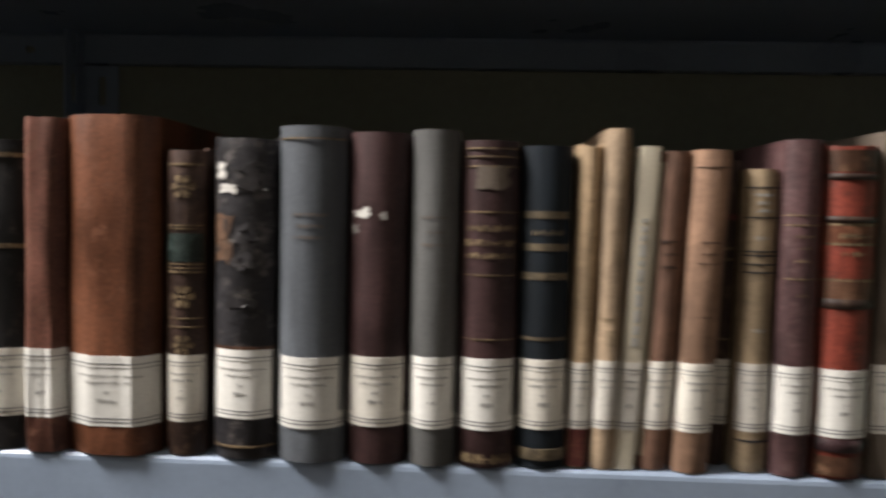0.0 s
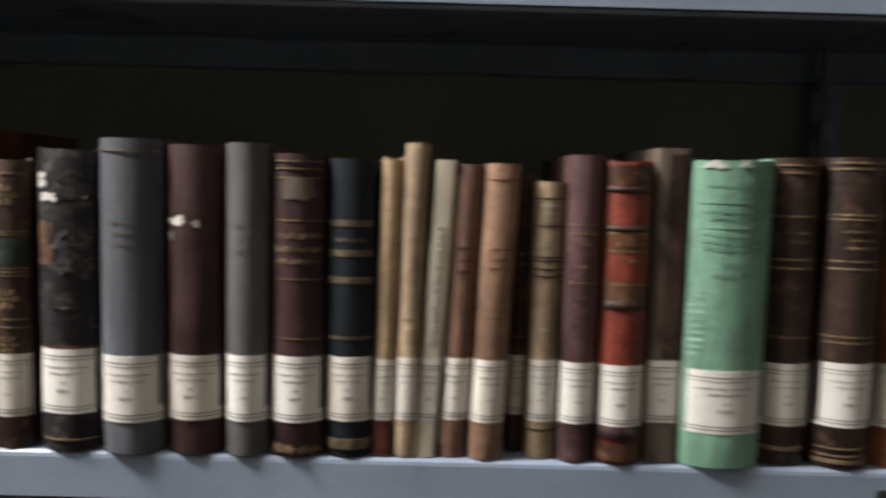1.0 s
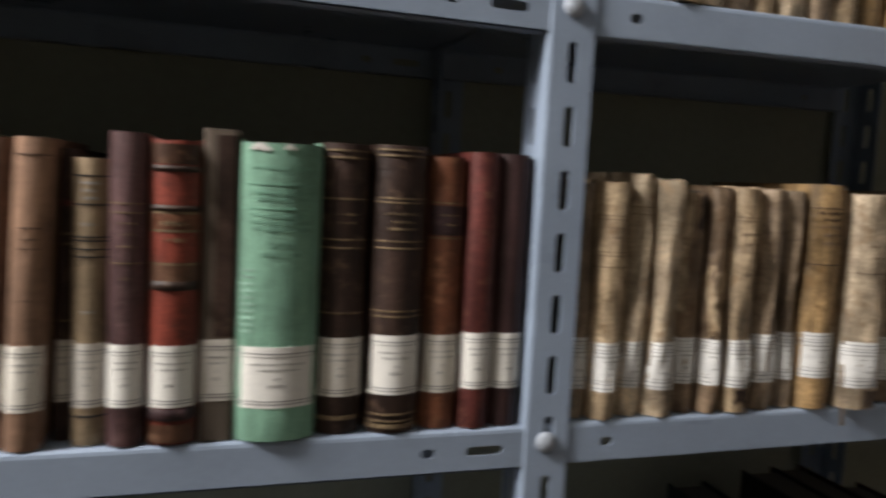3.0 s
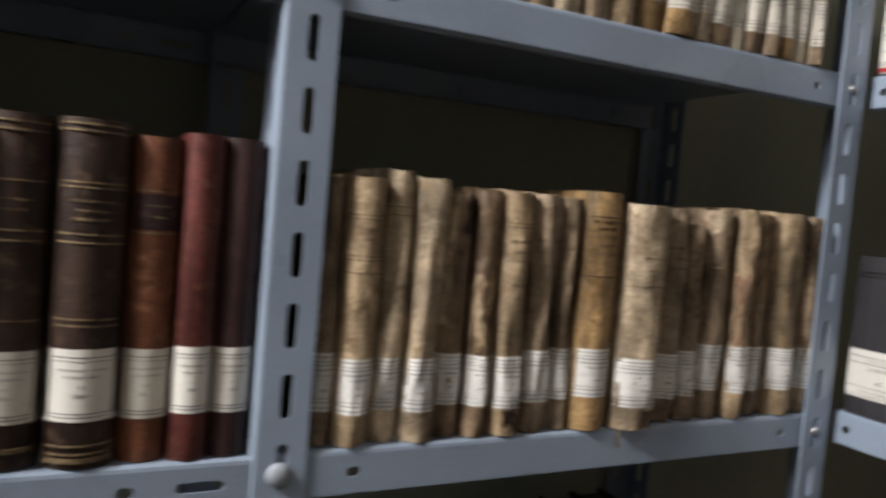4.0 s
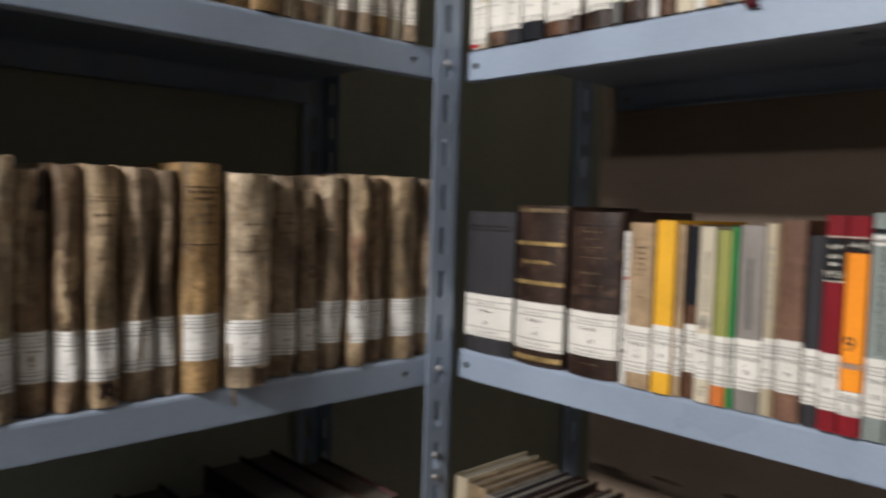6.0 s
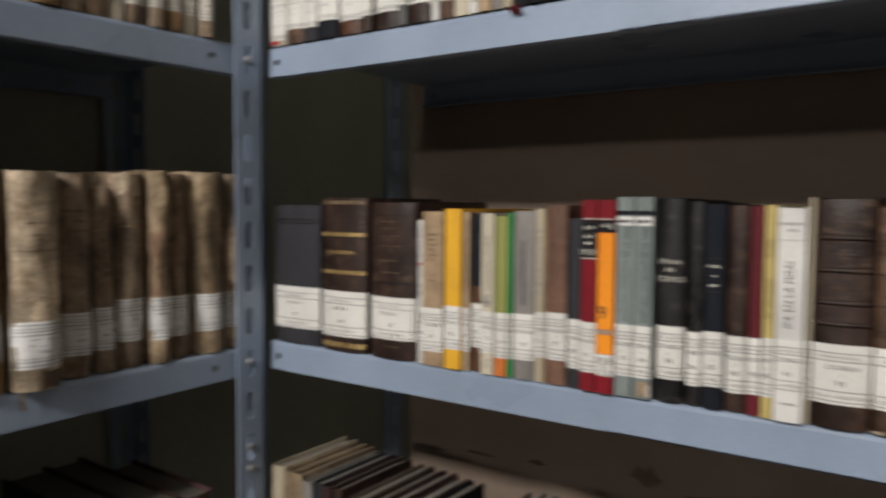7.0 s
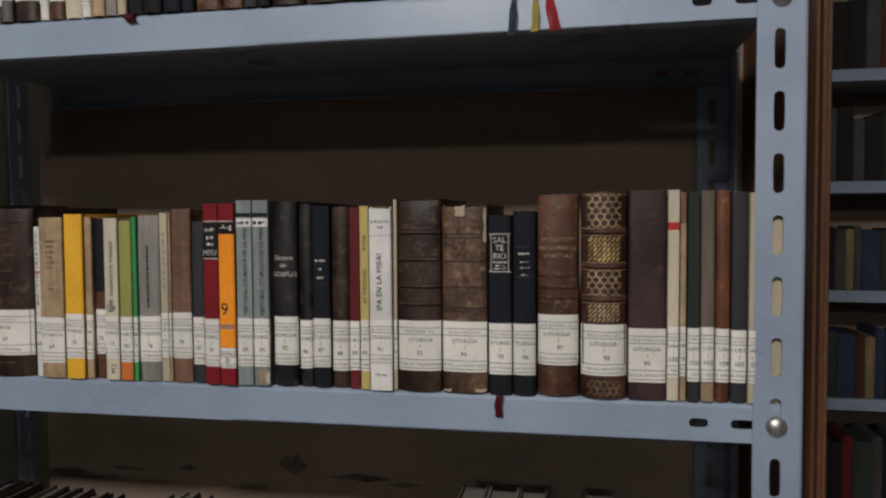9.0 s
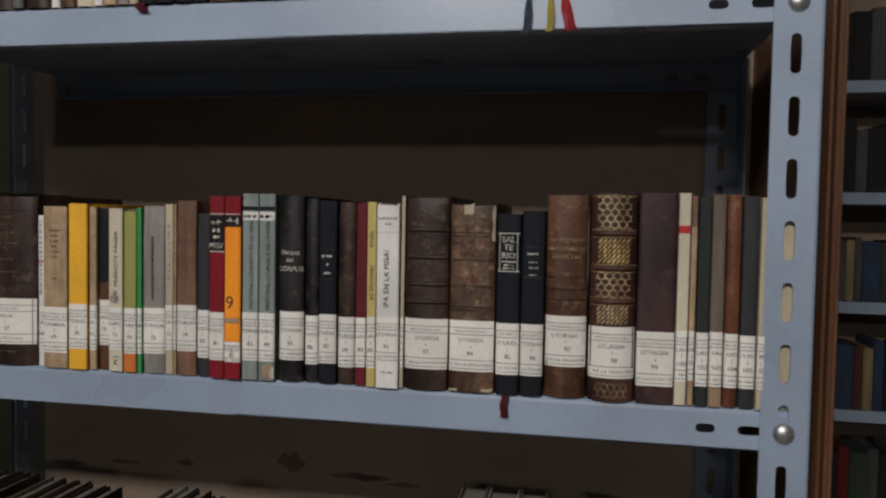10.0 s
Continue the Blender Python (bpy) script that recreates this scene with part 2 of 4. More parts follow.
# ---------------------------------------------------------------- slotted metal shelving
def slotted(cells, width, thick):
    """A flat bar along z, its face on y = 0, with stadium slots: cells of (length, slot length, slot width, slot centre across); 0: no slot."""
    verts, faces = [], []

    def quad_ring(outer, inner):
        k = len(outer)
        base = len(verts)
        for y in (0.0, thick):
            verts.extend((x, y, z) for x, z in outer)
            verts.extend((x, y, z) for x, z in inner)
        for i in range(k):
            j = (i + 1) % k
            faces.append((base + i, base + j, base + k + j, base + k + i))
            faces.append((base + 2 * k + i, base + 3 * k + i, base + 3 * k + j, base + 2 * k + j))
            faces.append((base + k + i, base + k + j, base + 3 * k + j, base + 3 * k + i))
            faces.append((base + i, base + 2 * k + i, base + 2 * k + j, base + j))

    z = 0.0
    for length, slot, wide, across in cells:
        if slot:
            r, half = wide / 2, max(0.0, slot / 2 - wide / 2)
            inner, outer = [], []
            for i in range(16):
                a = 2 * math.pi * i / 16
                cx, cz = math.cos(a), math.sin(a)
                inner.append((across + r * cx, z + length / 2 + r * cz + half * max(-1, min(1, cz * 2.7))))
                s = 1 / max(abs(cx), abs(cz))
                ox = cx * s
                outer.append(((across + (width - across) * ox) if ox > 0 else across * (1 + ox), z + length / 2 + cz * s * length / 2))
            quad_ring(outer, inner)
        else:
            b = len(verts)
            verts.extend(((0, 0, z), (width, 0, z), (width, 0, z + length), (0, 0, z + length), (0, thick, z), (width, thick, z), (width, thick, z + length), (0, thick, z + length)))
            faces.extend(tuple(b + i for i in q) for q in ((0, 1, 2, 3), (5, 4, 7, 6), (0, 3, 7, 4), (1, 5, 6, 2)))
        z += length
    return verts, faces


PITCH, FACE, FOLD = 0.0482, 0.034, 0.004


def post(unit, x, y, corner, towards, first, height=2.36):
    """A slotted angle post. corner: 1 if the fold is on its right, -1 on its left; towards: 1 if the other leg runs to +y, -1 to -y."""
    start = first - PITCH / 2 - math.floor((first - PITCH / 2) / PITCH) * PITCH
    cells = [(start, 0, 0, 0)] + [(PITCH, 0.031, 0.0085, FACE / 2)] * int((height - start) / PITCH)
    v, f = slotted(cells, FACE, 0.002)
    v2, f2 = slotted(cells, FACE, 0.002)
    side = FACE if corner > 0 else 0.0
    n = len(v)
    front = [(px, py * towards, pz) for px, py, pz in v]
    leg = [(side + corner * (FOLD - py), (FOLD + px) * towards, pz) for px, py, pz in v2]
    verts = front + leg
    faces = f + [tuple(i + n for i in q) for q in f2]
    # the rounded fold between the two legs
    b = len(verts)
    for zz in (0.0, start + PITCH * int((height - start) / PITCH)):
        for i in range(7):
            a = math.pi / 2 * i / 6
            verts.append((side + corner * FOLD * math.sin(a), towards * FOLD * (1 - math.cos(a)), zz))
    faces.extend((b + i, b + i + 1, b + i + 8, b + i + 7) for i in range(6))
    bm = bmesh.new()
    vs = [bm.verts.new(p) for p in verts]
    for q in faces:
        try:
            bm.faces.new([vs[i] for i in q])
        except ValueError:
            pass
    ob = part("post", bm, "shelf_paint", unit)
    ob.location = (x + (0.0018 if corner < 0 else 0.0002), y, 0)
    return ob


def bolt(unit, x, y, z, size=1.0, mat="bolt_zinc"):
    bm = bmesh.new()
    bmesh.ops.create_uvsphere(bm, u_segments=16, v_segments=8, radius=0.0085)
    bmesh.ops.delete(bm, geom=[v for v in bm.verts if v.co.y > 0.0005], context="VERTS")
    for v in bm.verts:
        v.co.y *= 0.62
    ob = part("bolt", bm, mat, unit, "domed bolt head", True)
    ob.location, ob.scale = (x, y, z), (size,) * 3


def lip_cells(length, ends):
    """The front edge of a shelf as cells, from slots of (centre, slot length)."""
    cells, at = [], 0.0
    for c, s in sorted(ends):
        cells += [(c - s / 2 - 0.006 - at, 0, 0, 0), (s + 0.012, s, 0.0075, 0.017)]
        at = c + s / 2 + 0.006
    return cells + [(length - at, 0, 0, 0)]


def shelf(unit, x0, x1, y, top, deep, slots, rise=0.0):
    """A folded sheet shelf: slotted front and back lips with turned-in lower edges, and a flat plate."""
    high, t = 0.033, 0.0012
    v, f = slotted(lip_cells(x1 - x0, slots), high, t)
    # the bar runs along z: turn it so that it runs along x, face to -y
    lip = [(x0 + pz, y + py, top - max(px, 0.004)) for px, py, pz in v]
    bm = bmesh.new()

    def put(points, faces):
        vs = [bm.verts.new(p) for p in points]
        for q in faces:
            try:
                bm.faces.new([vs[i] for i in q])
            except ValueError:
                pass

    put(lip, f)
    put([(px, 2 * y + deep - py, pz) for px, py, pz in lip], f)
    # the rounded upper fold, the plate, and the lower returns
    prof = [(0.0, -0.004), (0.0006, -0.0015), (0.0025, 0.0), (deep - 0.0025, 0.0), (deep - 0.0006, -0.0015), (deep, -0.004), (deep - t, -0.004), (deep - 0.003, -0.0012), (0.003, -0.0012), (t, -0.004)]
    k = len(prof)
    pts = [(x, y + py, top + pz) for x in (x0, x1) for py, pz in prof]
    put(pts, [(i, (i + 1) % k, k + (i + 1) % k, k + i) for i in range(k)])
    for ya, yb in ((y, y + 0.014), (y + deep - 0.014, y + deep)):
        box_bm(x0, ya, top - high, x1, yb, top - high + t, bm=bm)
    for vert in bm.verts:
        vert.co.z += rise * vert.co.x
    return part("shelf", bm, "shelf_paint", unit)


def shelving(label, m):
    ob = tagged(new("metal_shelving"), label, "shelving", "slotted metal shelving")
    ob.matrix_world = m
    return ob


DEEP = 0.305
PLATE_A, PLATE_B, PLATE_C, STEP = 1.351, 1.3525, 1.361, 0.336
RISE_B = 0.011  # the corner unit's shelves climb a little to the right
AT_A = pose(0, 0.4385, 0)
AT_B = pose(0.557, 0.4385, 0, 0, 0, -1.0)
AT_C = pose(1.100, 0.440, 0, 0, 0, -90)

# long unit with leather books; local x runs along the shelf, y into it
unit = shelving("blue-grey painted slotted metal shelving with old leather books", AT_A)
for px in (-0.385,):
    post(unit, px, -0.002, -1, 1, PLATE_A - 0.012)
for px, cn in ((-0.385, -1), (0.516, -1)):
    post(unit, px, DEEP + 0.002, cn, -1, PLATE_A - 0.012)
# the unseen topmost shelf of every unit is added to block lamp light
for k in (-1, 0, 1, 2):
    shelf(unit, -0.3835, 0.5152, 0.0, PLATE_A + k * STEP, DEEP, [(0.8205, 0.011), (0.866, 0.030)])
# the row goes on to the left with a further unit
unit = shelving("blue-grey slotted metal shelving that continues the row", AT_A)
post(unit, -1.325, -0.002, -1, 1, PLATE_A - 0.012)
post(unit, -1.325, DEEP + 0.002, -1, -1, PLATE_A - 0.012)
for k in (-1, 0, 1, 2):
    shelf(unit, -1.322, -0.3845, 0.0, PLATE_A + k * STEP, DEEP, [(0.05, 0.011), (0.88, 0.011)])
# short unit in the corner
unit = shelving("blue-grey slotted metal shelving with parchment-bound books in the corner", AT_B)
post(unit, 0.516 - 0.557, -0.002, -1, 1, PLATE_B - 0.0085)
post(unit, 0.491, -0.0065, 1, 1, PLATE_B - 0.012)
post(unit, 0.520, DEEP + 0.002, 1, -1, PLATE_B - 0.012)
for k in (-1, 0, 1, 2):
    shelf(unit, -0.0395, 0.521, 0.0, PLATE_B + k * STEP, DEEP, [(0.0705, 0.011), (0.5055, 0.008)], RISE_B)
for k in (-1, 0, 1):
    bolt(unit, -0.024, -0.002, PLATE_B - 0.014 + k * STEP, 1.0, "bolt_paint")
    bolt(unit, 0.508, -0.0065, PLATE_B - 0.010 + k * STEP, 0.5)
for z in (1.245, 1.220):
    bolt(unit, 0.508, -0.0065, z, 0.5)
# unit that stands at right angles
unit = shelving("blue-grey slotted metal shelving with library books, end post exposed", AT_C)
post(unit, -0.032, -0.002, -1, 1, PLATE_C - 0.017)
post(unit, 0.872, -0.002, 1, 1, PLATE_C - 0.010)
post(unit, -0.068, DEEP + 0.002, 1, -1, PLATE_C - 0.017)
post(unit, 0.872, DEEP + 0.002, 1, -1, PLATE_C - 0.017)
for k in (-1, 0, 1, 2):
    shelf(unit, 0.010, 0.9085, 0.0, PLATE_C + k * STEP, DEEP, [(0.015, 0.008), (0.8215, 0.015), (0.8555, 0.019)])
    bolt(unit, 0.890, -0.002, PLATE_C - 0.017 + k * STEP)

# hardboard behind the right-angled unit, with torn brown paper along the lit edge
board = tagged(part("hardboard_back", box_bm(1.412, -0.484, 0.0, 1.420, 0.459, 2.36), "back_hardboard"), "brown hardboard sheet closing the back of the shelving", "back panel")
rng = random.Random(5)
for yc, zc, wide, high in ((0.33, 1.160, 0.05, 0.007), (0.24, 1.165, 0.03, 0.008), (0.085, 1.178, 0.042, 0.024), (-0.01, 1.166, 0.09, 0.011), (-0.07, 1.160, 0.05, 0.006), (-0.16, 1.158, 0.05, 0.005), (0.42, 1.152, 0.06, 0.008)):
    k = 14
    edge = [(1.4108, yc + wide * (i / k - 0.5), zc + high * (0.5 + 0.45 * noise.noise((i * 0.3, yc * 50, 1))) * math.sin(math.pi * (i + 0.3) / (k + 0.6))) for i in range(k + 1)]
    low = [(1.4108, yc + wide * (i / k - 0.5), zc - high * (0.4 + 0.3 * noise.noise((i * 0.25, yc * 50, 9))) * math.sin(math.pi * (i + 0.3) / (k + 0.6))) for i in range(k + 1)]
    mesh_object("paper_scrap", edge + low, [(i, i + 1, k + 2 + i, k + 1 + i) for i in range(k)], "torn_brown_paper", board, "torn scrap of dark brown paper")

# moulded wooden upright beside the end post: one grooved profile drawn upwards
edge = [(1.460, -0.4960), (1.129, -0.4960), (1.128, -0.4952), (1.128, -0.4926), (1.132, -0.4920), (1.132, -0.4916), (1.124, -0.4910), (1.124, -0.4880), (1.132, -0.4874), (1.132, -0.4870), (1.129, -0.4865), (1.129, -0.4845), (1.130, -0.4838), (1.460, -0.4838)]
k = len(edge)
verts = [(x, y, z) for z in (0.0, 2.7) for x, y in edge]
upright = mesh_object("wooden_upright", verts, [(i, k + i, k + (i + 1) % k, (i + 1) % k) for i in range(k)] + [tuple(range(k)), tuple(range(2 * k - 1, k - 1, -1))], "varnished_wood")
tagged(upright, "reddish-brown varnished wooden upright beside the metal end post", "wooden panel")

# ---------------------------------------------------------------- books
TEXTS = {}
SPACED = {"PROVINCIAL": 1.42, "LITURGIA": 1.08, "Z DE LA FRONTERA": 1.22, "FRANGITE PANEM": 1.25, "AS ORDENES": 1.25, "RITUAL": 1.15, "IPA EN LA MISA!": 1.08, "OFFICIUM": 1.2, "HEBDOMADAE": 1.05, "SANCTAE": 1.2}


def text_mesh(body):
    """Lettering as flat geometry, one unit high, centred: points and faces."""
    if body not in TEXTS:
        cu = bpy.data.curves.new("lettering", "FONT")
        cu.body, cu.align_x, cu.resolution_u = body, "CENTER", 3
        cu.space_character = SPACED.get(body, 1.0)
        ob = new("lettering", cu)
        me = bpy.data.meshes.new_from_object(ob.evaluated_get(bpy.context.evaluated_depsgraph_get()))
        TEXTS[body] = ([(v.co.x, v.co.y - 0.35) for v in me.vertices], [tuple(p.vertices) for p in me.polygons])
        bpy.data.objects.remove(ob)
        bpy.data.curves.remove(cu)
        bpy.data.meshes.remove(me)
    return TEXTS[body]


for word in ("PROVINCIAL", "LITURGIA", "1", "Z DE LA FRONTERA", *[str(i) for i in range(64, 106)], "FRANGITE PANEM", "9", "PASTORAL LITURGICA DE LA MISA", "Octava", "del", "CORPUS",
             "AS ORDENES", "RITUAL", "IPA EN LA MISA!", "SAL", "TE", "RIO", "M J", "MISA", "OFFICIUM", "HEBDOMADAE", "SANCTAE"):
    text_mesh(word)


class Spine:
    """The shape of a book's back, from which everything on it takes its place."""

    def __init__(self, w, h, bulge, wavy, seed, lean, tall=16.0, facet=None):
        self.tall, self.facet = tall, facet
        self.w, self.h, self.bulge, self.wavy, self.seed, self.lean = w, h, bulge, wavy, seed, lean

    def at(self, u, z, off=0.0):
        a = abs(u)
        y = self.bulge * (0.55 * a ** 2.1 + 0.45 * (1 - math.sqrt(1 - min(a, 0.99) ** 2))) + 0.0012 * max(0.0, (a - 0.86) / 0.14) ** 2
        if self.facet is not None:
            y = 0.010 * max(0.0, (self.facet - u) / (1 + self.facet)) + self.bulge * max(0.0, (u - 0.5) / 0.5) ** 2
        x = u * self.w / 2
        if self.wavy:
            y += self.wavy * (noise.noise((u * (1.3 if self.tall > 9 else 3.0) + self.seed, z * self.tall, self.seed)) + 0.5 * noise.noise((u * 3 + self.seed, z * self.tall * 2.8, 7 + self.seed)))
            x += 0.6 * self.wavy * noise.noise((self.seed * 2, z * 14, u))
        return (x + self.lean * (z - self.h / 2), y - off, z)


def strip(name, sp, u0, u1, z0, z1, mat, parent, off=0.0004, round_over=False, label="", ragged=0.0):
    """A thin thing lying on the back of a book: paper, gilt line, band, patch."""
    nu = max(3, int(14 * (u1 - u0) / 2))
    nz = 5 if round_over else (6 if ragged else max(1, int((z1 - z0) / 0.010)))
    verts, faces = [], []
    for i in range(-1, nz + 2):
        for j in range(-1, nu + 2):
            v, u = min(max(i / nz, 0), 1), min(max(j / nu, 0), 1)
            rim = i in (-1, nz + 1) or j in (-1, nu + 1)
            o = -0.0004 if rim else (off * math.sin(math.pi * (0.12 + 0.76 * v)) if round_over else off)
            zz = z0 + (z1 - z0) * v
            if ragged:
                zz += ragged * noise.noise((u * 3.3 + sp.seed, v * 2, sp.seed + 3))
                o += 0 if rim else 0.0
            uu = u0 + (u1 - u0) * u
            if ragged:
                uu += ragged / sp.w * 1.6 * noise.noise((v * 3.3 + sp.seed, u * 2, sp.seed))
            verts.append(sp.at(max(-1.0, min(1.0, uu)), zz, o))
    k = nu + 3
    for i in range(nz + 2):
        for j in range(nu + 2):
            faces.append((i * k + j, i * k + j + 1, (i + 1) * k + j + 1, (i + 1) * k + j))
    ob = mesh_object(name, verts, faces, mat, parent, label, True)
    ob.data.set_sharp_from_angle(angle=radians(35))
    return ob


def print_row(name, sp, half, z, thick, mat, parent, off=0.0006):
    """A row of unreadable print as one bar with a notched outline."""
    rr = random.Random(int(1e5 * (z + half)) + int(sp.seed * 7))
    cell = max(thick * 0.3, 0.0004) / (sp.w / 2)
    n = max(2, int(2 * half / cell))
    thin = thick * 0.07
    verts, faces = [], []
    for i in range(n + 1):
        verts += [sp.at(-half + 2 * half * i / n, z - thin, off), sp.at(-half + 2 * half * i / n, z + thin, off)]
    for i in range(n):
        faces.append((2 * i, 2 * i + 2, 2 * i + 3, 2 * i + 1))
        if i % 5 != 4 and rr.random() > 0.3:
            b, u0, u1 = len(verts), -half + 2 * half * i / n, -half + 2 * half * (i + 1) / n
            if rr.random() > 0.2:
                verts += [sp.at(u0, z + thick / 2, off), sp.at(u1, z + thick / 2, off)]
                faces.append((2 * i + 1, 2 * i + 3, b + 1, b))
            b = len(verts)
            if rr.random() > 0.2:
                verts += [sp.at(u0, z - thick / 2, off), sp.at(u1, z - thick / 2, off)]
                faces.append((b, b + 1, 2 * i + 2, 2 * i))
    mesh_object(name, verts, faces, mat, parent)


def lettering(sp, body, u, z, size, mat, parent, up=False, off=0.0007, wide=1.0):
    """Words on the back of a book; up: they read from the foot to the head."""
    pts, fs = text_mesh(body)
    place, keep = [], []
    for x, y in pts:
        a, b = (-y * size, x * size * wide) if up else (x * size * wide, y * size)
        place.append((u + a / (sp.w / 2), z + b))
    for f in fs:
        if all(abs(place[i][0]) < 0.985 for i in f):
            keep.append(f)
    if not keep:
        return
    used = sorted({i for f in keep for i in f})
    idx = {o: k for k, o in enumerate(used)}
    mesh_object("lettering", [sp.at(*place[i], off) for i in used], [tuple(idx[i] for i in f) for f in keep], mat, parent)


LABEL_RULES = {"A": ((0.885, "label_rule"), (0.83, "faded_ink"), (0.105, "label_rule"), (0.055, "label_rule")),
               "B": ((0.925, "label_rule"), (0.845, "faded_ink"), (0.785, "label_rule"), (0.70, "faded_ink"), (0.215, "faded_ink"), (0.15, "label_rule"), (0.06, "label_rule"))}


def spine_label(sp, z0, z1, parent, number=None, mat="label_paper", style="A"):
    ob = strip("label", sp, -0.985, 0.985, z0, z1, mat, parent, 0.0004, False, "white paper shelf label with printed rules")
    h = z1 - z0
    if number is None:
        lines = LABEL_RULES[style]
    else:
        lines = ((0.85, "label_rule"), (0.715, "label_rule"), (0.215, "label_rule"), (0.045, "label_rule"))
    for v, ink in lines:
        strip("rule", sp, -0.98, 0.98, z0 + h * v, z0 + h * (v + 0.012), ink, ob, 0.0006)
    if number is None:
        for v, half, t in ((0.70, 0.72, 0.034), (0.60, 0.5, 0.04), (0.46, 0.06, 0.045), (0.33, 0.2, 0.06)):
            print_row("print_bar", sp, half, z0 + h * (v + t / 2), h * t, "faded_ink", ob)
    else:
        rr = random.Random(number)
        lettering(sp, "PROVINCIAL", 0, z0 + h * 0.787, 0.0035, "ink", ob)
        lettering(sp, "LITURGIA", rr.uniform(-0.08, 0.08), z0 + h * 0.62, 0.0047, "ink", ob)
        lettering(sp, "1", 0.03, z0 + h * 0.49, 0.0042, "ink", ob)
        lettering(sp, str(number), rr.uniform(-0.05, 0.15), z0 + h * 0.355, 0.0054, "ink", ob)
        lettering(sp, "Z DE LA FRONTERA", 0, z0 + h * 0.13, 0.0035, "ink", ob)
    return ob


PLACES = {"A": (AT_A, PLATE_A), "B": (AT_B, PLATE_B), "A+": (AT_A, PLATE_A + STEP), "C": (AT_C, PLATE_C), "A-": (AT_A, PLATE_A - STEP), "B-": (AT_B, PLATE_B - STEP), "B+": (AT_B, PLATE_B + STEP), "C+": (AT_C, PLATE_C + STEP), "C-": (AT_C, PLATE_C - STEP)}
count = 0


def book(shelf_key, a, b, top, label_z, mat, label, out=0.002, bulge=None, wavy=0.0, lean=0.0, deco=(), number=None, deep=0.14, ragged=0.0, paper_mat="dim_label", pages=None, flat=False, group="", tall=16.0, facet=None):
    """One book between a and b along its shelf, top and label given as heights above the floor."""
    global count
    count += 1
    m, plate = PLACES[shelf_key]
    base = plate + 0.0008 + (RISE_B * (a + b) / 2 if shelf_key[0] == "B" else 0.0)
    w, h = b - a - 0.0006, top - base
    pages = pages or ("dark_page" if shelf_key[0] in "AB" else "grey_page_edge")
    bulge = (0.0006 if flat else min(0.0085, 0.16 * w + 0.001)) if bulge is None else bulge
    if shelf_key == "A" and not flat:
        bulge *= 1.55  # the old bindings are round-backed
        out = 0.65 * out if out > 0 else out
    sp = Spine(w, h, bulge, wavy, 3.7 * count, lean, tall, facet)
    ob = tagged(new("book"), label, "book", group or {"A": "leather books on the long shelf", "B": "parchment books on the corner shelf", "C": "library books on the shelf"}.get(shelf_key, "books on other shelves"))
    ob.matrix_world = m @ pose((a + b) / 2, -out, base)
    # cover: back and both boards as one folded sheet with thickness
    us = [-1, -0.96, -0.88, -0.74, -0.55, -0.3, 0, 0.3, 0.55, 0.74, 0.88, 0.96, 1]
    hw, t = w / 2, min(0.0022, w * 0.16)
    nz = 26 if wavy > 0.002 else 16 if wavy or ragged else 6
    verts, faces, rows = [], [], []
    for i in range(nz + 1):
        v = i / nz
        outer, inner = [], []
        z = h * v
        edge = 1 - 0.10 * (1 - min(1, min(v, 1 - v) * 14)) ** 2 if not flat else 1.0
        for side in (-1, 1):
            row = [(side * hw, deep), (side * hw, 0.5 * deep), (side * hw, bulge + 0.011), (side * (hw - 0.0011), bulge + 0.0075), (side * (hw - 0.0006), bulge + 0.004)]
            back = [(side * (hw - t), deep), (side * (hw - t), 0.5 * deep), (side * (hw - t), bulge + 0.011), (side * (hw - t), bulge + 0.0078), (side * (hw - t), bulge + 0.0045)]
            if side < 0:
                left, left_in = row, back
            else:
                right, right_in = row[::-1], back[::-1]
        for px, py in left:
            outer.append((px + lean * (z - h / 2), py, z))
        for u in us:
            zz = z
            if ragged and i == nz:
                zz -= ragged * (0.5 + 0.9 * abs(noise.noise((u * 4 + sp.seed, 0.5, 1.5))))
            p = sp.at(u, zz)
            outer.append((p[0], p[1] + (1 - edge) * 0.012, p[2]))
        for px, py in right:
            outer.append((px + lean * (z - h / 2), py, z))
        for px, py in left_in:
            inner.append((px + lean * (z - h / 2), py, z))
        for u in us:
            p = sp.at(u * (1 - 2 * t / w), z)
            inner.append((p[0], max(p[1], 0) + t * 0.8 + 0.0012, outer[5 + us.index(u)][2]))
        for px, py in right_in:
            inner.append((px + lean * (z - h / 2), py, z))
        rows.append(outer + inner[::-1])
        verts.extend(rows[-1])
    k = len(rows[0])
    n = k // 2
    for i in range(nz):
        for j in range(k):
            faces.append((i * k + j, i * k + (j + 1) % k, (i + 1) * k + (j + 1) % k, (i + 1) * k + j))
    for i in (0, nz):
        for j in range(n - 1):
            q = (i * k + j, i * k + j + 1, i * k + k - 2 - j, i * k + k - 1 - j)
            faces.append(q if i else q[::-1])
    cover = mesh_object("cover", verts, faces, mat, ob, "", True)
    cover.data.set_sharp_from_angle(angle=radians(50))
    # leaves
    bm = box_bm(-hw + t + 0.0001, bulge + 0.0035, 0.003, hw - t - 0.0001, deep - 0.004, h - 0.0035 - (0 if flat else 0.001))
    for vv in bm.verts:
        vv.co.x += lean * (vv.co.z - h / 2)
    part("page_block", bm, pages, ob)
    lab = None
    if label_z:
        lab = spine_label(sp, label_z[0] - base, label_z[1] - base, ob, number, paper_mat, "B" if shelf_key[0] == "B" else "A")
